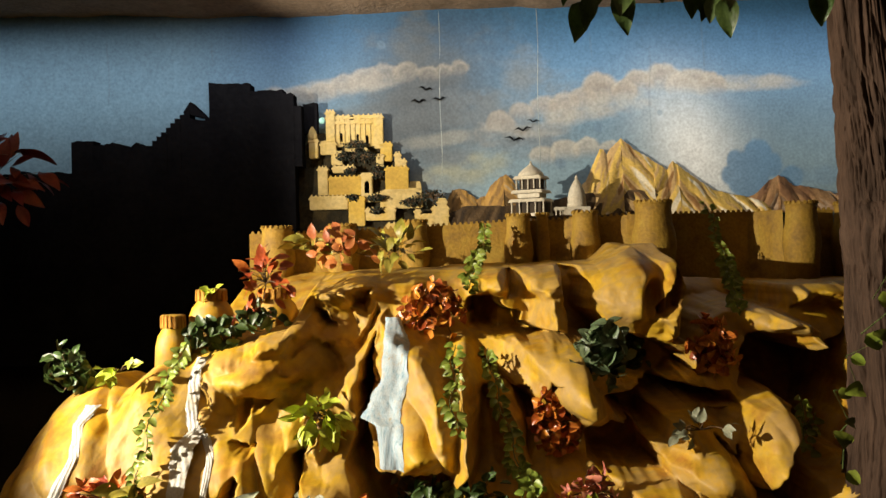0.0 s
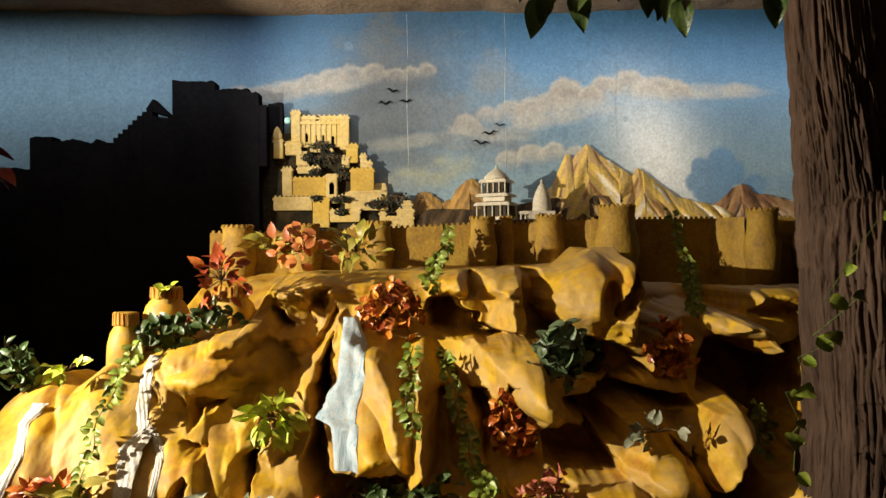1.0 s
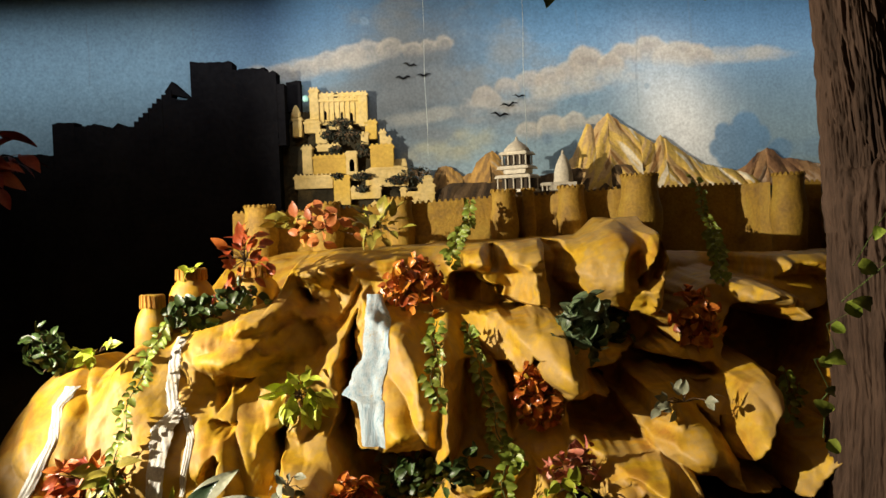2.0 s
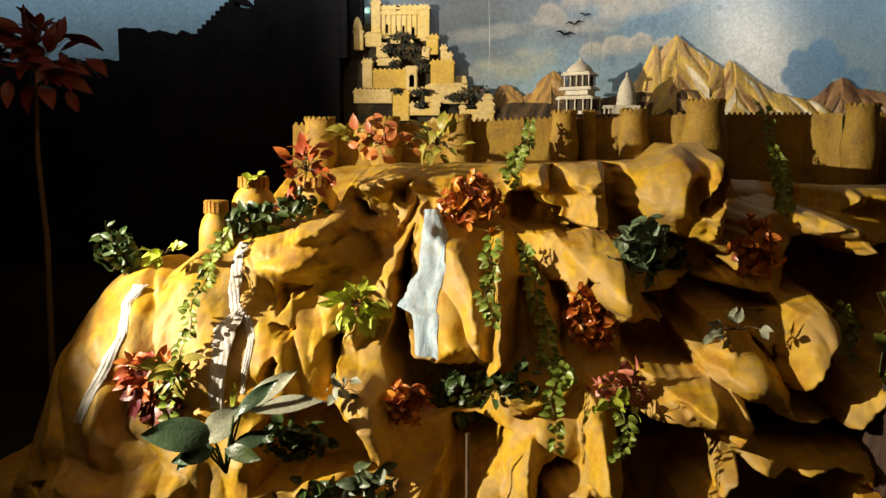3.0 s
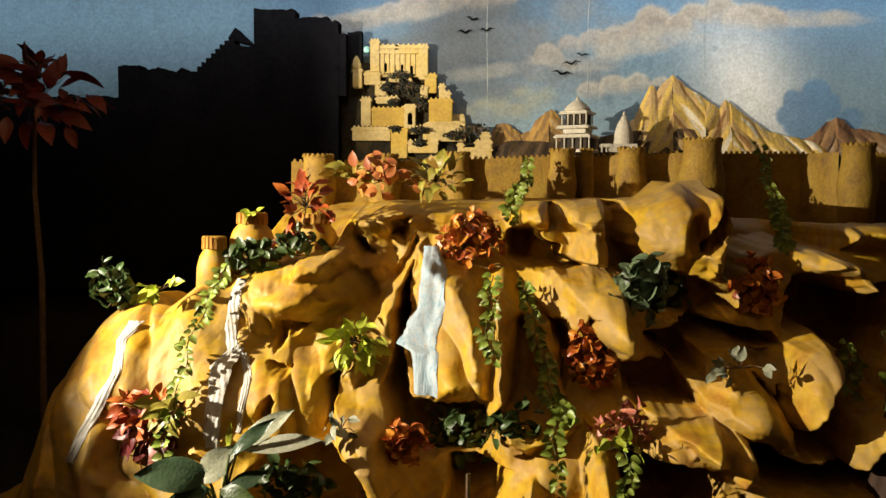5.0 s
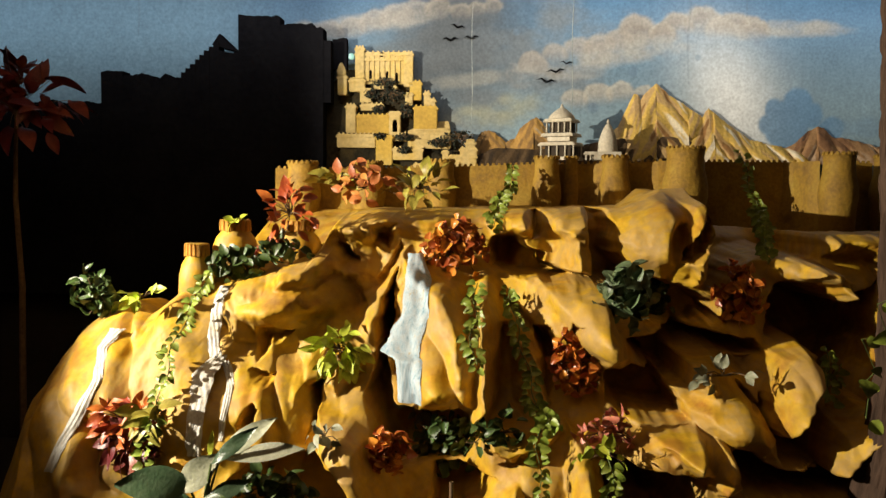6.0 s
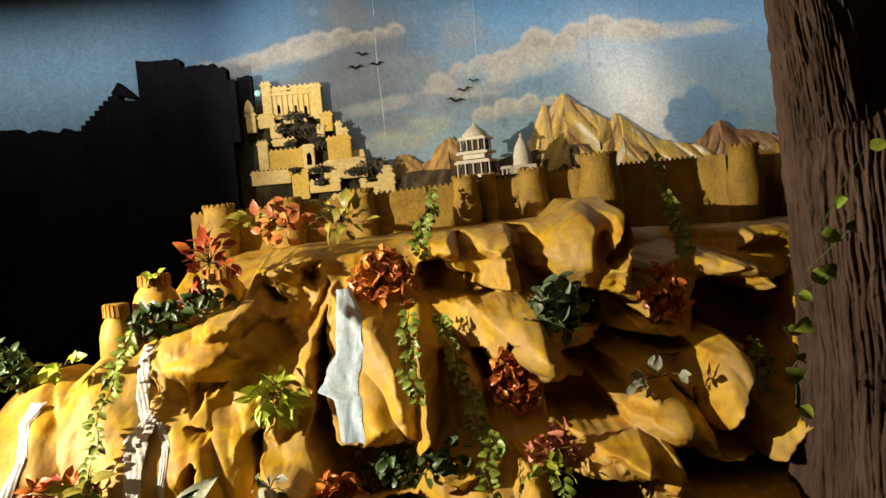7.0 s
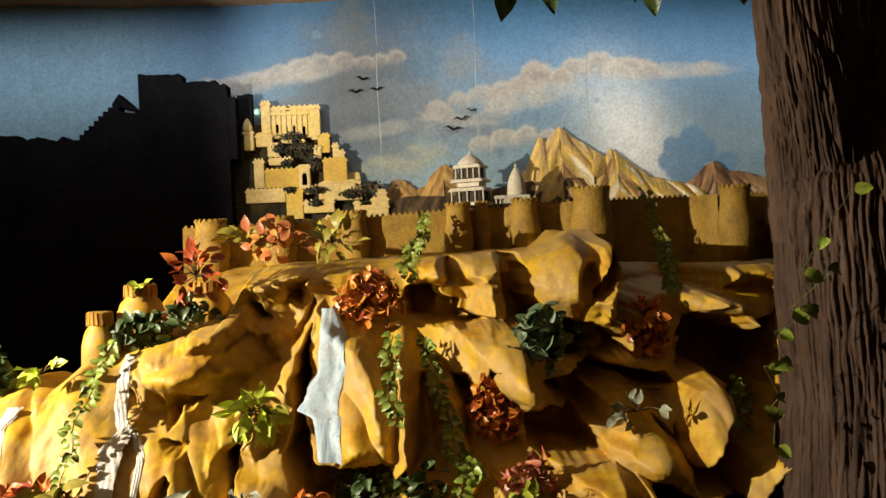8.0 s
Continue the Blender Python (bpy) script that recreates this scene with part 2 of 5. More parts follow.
# columns and hollows in the middle
bulge(0.038, 1.080, 0.044, 0.219, 0.18, 0.05, 2)
bulge(0.394, 1.185, 0.164, 0.132, 0.22, 0.2, 2)
bulge(0.482, 1.094, 0.057, 0.132, 0.12, 0.5)
bulge(0.146, 1.544, 0.088, 0.066, 0.14, 0, 2)
bulge(0.365, 1.517, 0.088, 0.075, 0.16, 0, 2)
bulge(0.364, 1.385, 0.048, 0.075, 0.16, 0, 2)
bulge(0.684, 1.511, 0.175, 0.153, 0.24, 0.1, 2)
bulge(0.782, 1.465, 0.039, 0.075, -0.22, -0.15, 2)
bulge(0.208, 0.647, 0.153, 0.110, 0.16)
bulge(0.386, 0.552, 0.044, 0.153, 0.18, 0, 2)
bulge(0.256, 0.873, 0.088, 0.110, -0.14)
bulge(0.546, 0.867, 0.132, 0.066, -0.12)
bulge(0.701, 0.740, 0.132, 0.075, 0.2, 0.3, 2)
# right-hand rocks
bulge(0.813, 0.997, 0.057, 0.057, 0.12, 0.3)
bulge(1.145, 0.946, 0.070, 0.132, 0.2, -0.1, 2)
bulge(0.946, 0.860, 0.088, 0.075, 0.12, 0.4)
bulge(0.923, 0.633, 0.044, 0.132, 0.1)
bulge(1.368, 0.761, 0.057, 0.132, 0.16, 0.1, 2)
bulge(1.254, 1.363, 0.096, 0.057, 0.34, 0.3, 2)
bulge(1.329, 1.530, 0.075, 0.088, 0.22, 0.5, 2)
bulge(1.214, 0.468, 0.197, 0.044, 0.22, 0, 2)

# lit slabs, columns and boulders
slab([(0.556, 1.635), (0.754, 1.656), (0.955, 1.664), (0.915, 1.447), (0.866, 1.288), (0.755, 1.335), (0.619, 1.371), (0.545, 1.453)], 0.1, 1.0, 0.06)  # big buttress under the fort wall
slab([(0.817, 1.629), (0.955, 1.664), (0.893, 1.31), (0.842, 1.288), (0.812, 1.402)], 0.1, 0.4, 0.03)
slab([(0.356, 1.504), (0.453, 1.502), (0.442, 1.316), (0.366, 1.312)], 0.12, 0.5, 0.03)
slab([(0.071, 1.582), (0.203, 1.599), (0.211, 1.494), (0.085, 1.479)], 0.1, 0.5, 0.035)
slab([(0.278, 1.59), (0.456, 1.624), (0.46, 1.502), (0.365, 1.468), (0.283, 1.505)], 0.12, 0.3, 0.035)
slab([(0.211, 1.296), (0.494, 1.297), (0.505, 1.184), (0.554, 1.04), (0.484, 1.011), (0.401, 1.06), (0.276, 1.207)], 0.12, 0.8, 0.04)  # rock behind the middle blossoms
slab([(-0.324, 1.407), (-0.199, 1.335), (-0.089, 1.276), (-0.042, 1.145), (-0.009, 0.982), (-0.033, 0.87), (-0.23, 0.848), (-0.323, 0.983), (-0.338, 1.147)], 0.15, 0.2, 0.06)  # smooth buttress beside the fall
slab([(-0.017, 1.253), (0.042, 1.242), (0.033, 0.87), (-0.011, 0.807), (-0.028, 0.87), (0.003, 1.021)], 0.13, 0.5, 0.025)
slab([(0.143, 1.102), (0.199, 1.081), (0.237, 0.982), (0.272, 0.871), (0.205, 0.835), (0.176, 0.889)], 0.1, 0.5, 0.02)
slab([(0.031, 0.799), (0.203, 0.817), (0.307, 0.791), (0.241, 0.746), (0.114, 0.718), (0.051, 0.736)], 0.12, 0.3, 0.03)
slab([(0.331, 0.818), (0.399, 0.765), (0.408, 0.643), (0.426, 0.527), (0.316, 0.525), (0.32, 0.693)], 0.16, 0.4, 0.03)
slab([(1.086, 1.083), (1.19, 1.091), (1.234, 1.027), (1.199, 0.974), (1.125, 0.866), (1.07, 0.806), (1.04, 0.94)], 0.15, 0.6, 0.025)  # standing slab
slab([(0.759, 1.049), (0.888, 1.046), (0.97, 0.978), (0.999, 0.886), (1.055, 0.789), (1.043, 0.736), (0.948, 0.773), (0.83, 0.81), (0.764, 0.89), (0.819, 0.943)], 0.08, -0.6, 0.05)  # shaded boulder
slab([(0.536, 0.854), (0.647, 0.828), (0.774, 0.84), (0.787, 0.802), (0.742, 0.723), (0.675, 0.749), (0.581, 0.81)], 0.16, 0.6, 0.035)
slab([(0.83, 0.81), (0.868, 0.792), (0.866, 0.695), (0.818, 0.637), (0.788, 0.671)], 0.16, 0.5, 0.02)
slab([(1.235, 1.394), (1.336, 1.396), (1.42, 1.349), (1.437, 1.255), (1.403, 1.243), (1.35, 1.305), (1.276, 1.343), (1.218, 1.344)], 0.2, 0.4, 0.025)  # arched rock
slab([(1.404, 1.617), (1.503, 1.615), (1.608, 1.515), (1.656, 1.479), (1.631, 1.386), (1.488, 1.435), (1.388, 1.414)], 0.16, 0.5, 0.04)
slab([(1.258, 0.864), (1.388, 0.898), (1.338, 0.793), (1.252, 0.707), (1.206, 0.69)], 0.16, 0.4, 0.03)
slab([(0.865, 0.619), (0.959, 0.634), (1.092, 0.599), (1.311, 0.596), (1.29, 0.523), (0.818, 0.53)], 0.05, 0.2, 0.03)
slab([(0.723, 0.575), (0.815, 0.611), (0.828, 0.562), (0.762, 0.495), (0.702, 0.418), (0.665, 0.416)], 0.16, 0.5, 0.03)
slab([(0.052, 0.537), (0.135, 0.637), (0.176, 0.578), (0.165, 0.455), (0.126, 0.359), (0.045, 0.353)], 0.16, 0.5, 0.04)
slab([(0.185, 0.475), (0.257, 0.535), (0.347, 0.529), (0.375, 0.432), (0.335, 0.355), (0.196, 0.345)], 0.14, 0.4, 0.04)
slab([(-0.365, 0.438), (-0.281, 0.463), (-0.188, 0.529), (-0.176, 0.507), (-0.267, 0.368), (-0.338, 0.306)], 0.14, 0.5, 0.025)
slab([(-1.721, 0.382), (-1.617, 0.455), (-1.457, 0.437), (-1.361, 0.384), (-1.44, 0.293), (-1.667, 0.314)], 0.12, 0.3, 0.05)
slab([(-1.441, 0.401), (-1.259, 0.467), (-1.123, 0.441), (-1.139, 0.372), (-1.311, 0.327)], 0.1, 0.3, 0.05)
slab([(-0.576, 0.391), (-0.493, 0.423), (-0.427, 0.396), (-0.466, 0.318), (-0.572, 0.314)], 0.12, 0.3, 0.04)
slab([(-0.619, 0.854), (-0.491, 0.798), (-0.4, 0.741), (-0.346, 0.546), (-0.407, 0.515), (-0.477, 0.618), (-0.568, 0.69)], 0.14, 0.4, 0.035)
slab([(-0.707, 1.068), (-0.639, 1.088), (-0.518, 1.044), (-0.475, 0.964), (-0.543, 0.871), (-0.624, 0.891), (-0.693, 0.837), (-0.715, 0.968)], 0.08, 0.4, 0.05)
slab([(-0.451, 1.235), (-0.398, 1.279), (-0.35, 1.419), (-0.3, 1.442), (-0.344, 1.279), (-0.385, 1.147), (-0.408, 0.973), (-0.462, 1.064), (-0.457, 1.148)], 0.03, 0.6, 0.02)  # fin beside the slot
slab([(-1.068, 1.247), (-0.93, 1.289), (-0.764, 1.332), (-0.612, 1.283), (-0.623, 1.151), (-0.733, 1.089), (-0.895, 1.071), (-0.994, 0.992), (-1.067, 1.116)], 0.1, 0.3, 0.1)  # great brow
slab([(-0.739, 1.548), (-0.562, 1.556), (-0.36, 1.59), (-0.354, 1.516), (-0.476, 1.445), (-0.601, 1.447), (-0.699, 1.425)], 0.08, 0.3, 0.05)
slab([(-0.84, 1.357), (-0.699, 1.425), (-0.613, 1.448), (-0.57, 1.364), (-0.686, 1.285), (-0.804, 1.264)], 0.1, 0.4, 0.05)
# hollows and clefts, cut wherever the face is to be in shade
hollow([(0.218, 1.599), (0.253, 1.603), (0.268, 1.541), (0.249, 1.477), (0.215, 1.47), (0.218, 1.53)], 0.14)
hollow([(0.055, 1.461), (0.146, 1.478), (0.198, 1.435), (0.26, 1.41), (0.25, 1.359), (0.344, 1.34), (0.483, 1.306), (0.282, 1.302), (0.163, 1.301), (0.057, 1.343), (0.044, 1.413)], 0.26)
hollow([(0.471, 1.624), (0.53, 1.583), (0.545, 1.477), (0.537, 1.425), (0.607, 1.364), (0.74, 1.308), (0.839, 1.273), (0.935, 1.226), (0.958, 1.168), (0.836, 1.126), (0.702, 1.141), (0.522, 1.142), (0.491, 1.227), (0.511, 1.304), (0.443, 1.302), (0.452, 1.408), (0.446, 1.502)], 0.34)
hollow([(0.891, 1.585), (0.907, 1.541), (0.883, 1.447), (0.828, 1.383), (0.786, 1.389), (0.835, 1.495)], 0.16, 0.02)  # slot in the buttress
hollow([(0.96, 1.654), (1.416, 1.617), (1.375, 1.484), (1.371, 1.396), (1.245, 1.417), (1.097, 1.397), (1.034, 1.375), (0.966, 1.264), (0.905, 1.309), (0.927, 1.494)], 0.5, 0.04)
hollow([(1.206, 1.321), (1.296, 1.324), (1.374, 1.265), (1.438, 1.229), (1.577, 1.319), (1.561, 1.126), (1.455, 0.879), (1.374, 0.916), (1.286, 0.881), (1.302, 1.049), (1.252, 1.07), (1.171, 1.108), (1.099, 1.134), (1.125, 1.218)], 0.6)
hollow([(0.561, 1.09), (0.724, 1.136), (0.906, 1.138), (1.058, 1.104), (1.073, 1.053), (0.91, 1.048), (0.763, 1.047), (0.769, 0.963), (0.715, 0.963), (0.617, 1.02)], 0.45)
hollow([(0.482, 0.997), (0.616, 1.012), (0.697, 0.978), (0.753, 0.89), (0.775, 0.844), (0.648, 0.837), (0.528, 0.868), (0.467, 0.889)], 0.36)
hollow([(0.059, 1.144), (0.114, 1.123), (0.146, 1.021), (0.169, 0.889), (0.178, 0.826), (0.117, 0.803), (0.038, 0.808), (0.043, 0.982)], 0.12, 0.05)
hollow([(0.344, 1.185), (0.377, 1.174), (0.379, 1.111), (0.355, 1.097)], 0.12, 0.02)
hollow([(0.624, 1.063), (0.672, 1.02), (0.688, 0.954), (0.661, 0.963)], 0.15, 0.02)
hollow([(0.089, 1.23), (0.136, 1.208), (0.225, 1.143), (0.278, 1.081), (0.246, 1.112), (0.156, 1.144)], 0.1, 0.02)
hollow([(-0.347, 1.348), (-0.325, 1.418), (-0.339, 1.467), (-0.374, 1.395), (-0.442, 1.28), (-0.416, 1.257)], 0.06, 0.02)
hollow([(0.948, 0.979), (1.003, 0.94), (1.016, 0.886), (0.977, 0.886)], 0.1, 0.02)
hollow([(0.225, 1.131), (0.283, 1.143), (0.315, 1.06), (0.3, 0.944), (0.264, 0.88), (0.247, 0.963)], 0.18)
hollow([(-0.417, 1.126), (-0.376, 1.234), (-0.347, 1.348), (-0.357, 1.147), (-0.371, 1.002), (-0.308, 0.847), (-0.186, 0.83), (-0.044, 0.841), (0.031, 0.795), (0.019, 0.709), (-0.035, 0.638), (-0.203, 0.636), (-0.307, 0.601), (-0.39, 0.76), (-0.428, 0.869), (-0.4, 0.963)], 0.36)  # slot and cave beneath the fall
hollow([(0.45, 0.751), (0.568, 0.713), (0.778, 0.697), (0.749, 0.531), (0.475, 0.527), (0.458, 0.643)], 0.4)
hollow([(0.895, 0.779), (0.965, 0.755), (1.035, 0.701), (1.115, 0.691), (1.192, 0.69), (1.258, 0.693), (1.417, 0.862), (1.379, 0.62), (1.193, 0.603), (1.035, 0.612), (0.917, 0.623), (0.871, 0.67)], 0.75)
hollow([(1.223, 1.021), (1.239, 0.964), (1.254, 0.882), (1.203, 0.699), (1.06, 0.718), (1.055, 0.789), (1.131, 0.884)], 0.55)
hollow([(0.891, 1.041), (0.969, 1.059), (1.063, 1.049), (1.035, 0.977), (0.985, 0.993)], 0.12)
hollow([(1.009, 0.886), (1.035, 0.922), (1.066, 0.789), (1.057, 0.794)], 0.1, 0.02)
hollow([(-0.716, 1.251), (-0.689, 1.319), (-0.617, 1.339), (-0.517, 1.304), (-0.46, 1.191), (-0.496, 1.11), (-0.616, 1.091), (-0.703, 1.127), (-0.662, 1.184)], 0.09, 0.06)  # under the brow
hollow([(-0.613, 1.443), (-0.569, 1.428), (-0.516, 1.37), (-0.564, 1.356), (-0.602, 1.395)], 0.12)
hollow([(-0.455, 1.513), (-0.355, 1.525), (-0.396, 1.439), (-0.447, 1.459)], 0.1)
hollow([(-0.889, 1.109), (-0.808, 1.12), (-0.733, 1.089), (-0.817, 1.053), (-0.852, 0.994), (-0.888, 1.061)], 0.08, 0.025)
hollow([(-0.87, 0.967), (-0.782, 0.96), (-0.801, 0.916), (-0.848, 0.928)], 0.08, 0.025)
hollow([(-0.878, 0.795), (-0.832, 0.872), (-0.81, 0.848), (-0.828, 0.748), (-0.85, 0.694)], 0.14, 0.02)
hollow([(-0.642, 0.891), (-0.591, 0.932), (-0.598, 0.85), (-0.612, 0.772), (-0.637, 0.741)], 0.14, 0.02)
hollow([(-0.831, 0.667), (-0.61, 0.691), (-0.552, 0.637), (-0.475, 0.601), (-0.408, 0.532), (-0.404, 0.406), (-0.873, 0.414), (-0.893, 0.59)], 0.3)
hollow([(0.477, 0.716), (0.715, 0.684), (0.742, 0.576), (0.655, 0.433), (0.643, 0.324), (0.461, 0.31)], 0.42)
hollow([(-0.171, 0.604), (0.061, 0.634), (0.021, 0.527), (-0.05, 0.459), (-0.078, 0.325), (-0.15, 0.32), (-0.171, 0.48)], 0.24)
hollow([(0.832, 0.595), (0.925, 0.565), (1.234, 0.573), (1.209, 0.35), (0.737, 0.332), (0.761, 0.476)], 0.36)
hollow([(0.175, 0.527), (0.227, 0.573), (0.277, 0.55), (0.185, 0.475), (0.176, 0.362), (0.146, 0.36)], 0.14, 0.02)
hollow([(-0.598, 0.39), (-0.389, 0.495), (-0.36, 0.304), (-0.378, 0.246), (-0.589, 0.237)], 0.2)
hollow([(-1.809, 0.359), (-1.7, 0.393), (-1.557, 0.338), (-1.712, 0.313)], 0.08, 0.02)
hollow([(-1.333, 0.326), (-1.161, 0.371), (-1.028, 0.356), (-1.016, 0.221), (-1.277, 0.211)], 0.15)


def crest(x):
    """Height of the mountain's front edge."""
    return np.interp(x, [-2.6, -2.11, -2.0, -1.94, -1.89, -1.84, -1.75, -1.67, -1.55, -1.45, -1.36, -1.28, -1.2, -1.05, -0.7, -0.62, -0.3, 0.6, 0.78, 0.88, 0.94, 1.3, 3.4],
                     [0.02, 0.15, 0.29, 0.44, 0.56, 0.78, 0.95, 1.08, 1.16, 1.185, 1.14, 1.20, 1.28, 1.32, 1.39, 1.55, 1.58, 1.60, 1.68, 1.685, 1.52, 1.50, 1.50]) + 0.02 * (fbm(x * 7.0, x * 0.0 + 3.3, 5) - 0.5)


def rock_y(x, z):
    """How far back the rock face lies at x and height z."""
    y = np.interp(z, [0.0, 0.5, 0.8, 1.05, 1.3, 1.5, 1.62], [2.62, 2.78, 2.98, 3.20, 3.38, 3.50, 3.62])
    y = y - 0.09 * np.clip(x, -0.4, 0.75) + 0.55 * smooth01((-1.45 - x) / 0.9) + 0.25 * smooth01((x - 1.5) / 1.0)
    wx = x + 0.16 * (fbm(x * 2.2, z * 2.2, 21) - 0.5)
    wz = z + 0.30 * (fbm(x * 2.0, z * 2.0, 22) - 0.5)
    big = 1 - np.abs(2 * vnoise(wx * 3.1, wz * 2.0, 3) - 1)
    mid = np.abs(2 * vnoise(wx * 7.0 + 0.35 * wz * 7 + 2.0, wz * 3.6, 7) - 1)
    tiny = vnoise(wx * 17.0 + 5.0, wz * 11.0, 8)
    y = y - 0.07 * big - 0.06 * mid - 0.022 * tiny - 0.010 * fbm(x * 20, z * 15, 9)
    for bx, bz, rx, rz, h, lean, hard in BULGES:
        dx, dz = x - bx, z - bz
        dx = dx + lean * dz
        q = (dx / rx) ** 2 + (dz / rz) ** 2
        y = y - 0.6 * h * np.exp(-0.9 * q ** hard)
    ex = x + 0.05 * (fbm(x * 9, z * 9, 23) - 0.5) + 0.008 * (vnoise(x * 30, z * 30, 25) - 0.5)
    ez = z + 0.05 * (fbm(x * 9, z * 9, 24) - 0.5) + 0.008 * (vnoise(x * 30, z * 30, 26) - 0.5)
    for outline, proud, lean, soft in SLABS:
        px = [p[0] for p in outline]
        k = np.clip((x - min(px)) / (max(px) - min(px)), 0, 1)
        y = y - proud * (1 + lean * (k - 0.6)) * smooth01(0.3 + inside(ex, ez, outline) / (1.5 * soft))
    for outline, depth, soft in HOLLOWS:
        y = y + depth * smooth01(0.3 + inside(ex, ez, outline) / soft)
    return y


def rock_sheet():
    xs = np.concatenate([np.linspace(-2.6, -2.0, 60, endpoint=False), np.linspace(-2.0, 1.6, 860, endpoint=False), np.linspace(1.6, 3.3, 90)])
    front, back = 380, 60
    top = crest(xs)
    K = (np.arange(front) / (front - 1))[:, None] ** 0.92
    X, Z = np.broadcast_to(xs, (front, len(xs))), top[None, :] * K
    roll = 0.10 * np.clip((Z - top + 0.06) / 0.06, 0, 1) ** 2
    pts = np.zeros((front + back, len(xs), 3))
    pts[:front] = np.stack([X, rock_y(X, Z) + roll, Z], -1)
    edge = pts[front - 1, :, 1]
    end_z = np.interp(xs, [-2.6, -1.9, -1.6, -1.1, 0.70, 0.82, 0.92, 1.0, 3.3], [0.0, 0.2, 0.7, 1.57, 1.59, 1.68, 1.68, 1.47, 1.45])
    for j in range(back):
        k = (j + 1) / back
        y = edge + (4.97 - edge) * k
        z = top + (end_z - top) * smooth01(k * 1.6) + 0.035 * (fbm(xs * 6, y * 6, 31) - 0.5) * min(1, 8 * k)
        pts[front + j] = np.stack([xs, y, z], -1)
    return pts


# ---- the hall ----
def hall():
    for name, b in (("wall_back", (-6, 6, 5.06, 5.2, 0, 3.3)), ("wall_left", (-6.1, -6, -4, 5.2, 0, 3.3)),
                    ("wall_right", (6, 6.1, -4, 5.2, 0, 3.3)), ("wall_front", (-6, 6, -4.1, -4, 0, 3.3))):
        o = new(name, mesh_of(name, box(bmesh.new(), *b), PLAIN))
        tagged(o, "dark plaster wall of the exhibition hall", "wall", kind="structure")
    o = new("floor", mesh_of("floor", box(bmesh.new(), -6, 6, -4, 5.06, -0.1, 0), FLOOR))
    tagged(o, "concrete floor coloured near black to keep the hall dark", "floor", kind="structure")
    xs, ys = np.linspace(-6, 6, 240), np.linspace(-4, 5.055, 60)
    X, Y = np.meshgrid(xs, ys)
    Z = 3.27 - 0.10 * smooth01((Y - 4.2) / 0.8) * (0.6 + 0.8 * fbm(X * 1.3, Y * 0.3, 41)) + 0.03 * fbm(X * 5, Y * 5, 42)
    o = new("ceiling", grid_mesh("ceiling", np.stack([X, Y, Z], -1), SOFFIT))
    tagged(o, "uneven tan plaster ceiling above the mural", "ceiling", kind="structure")


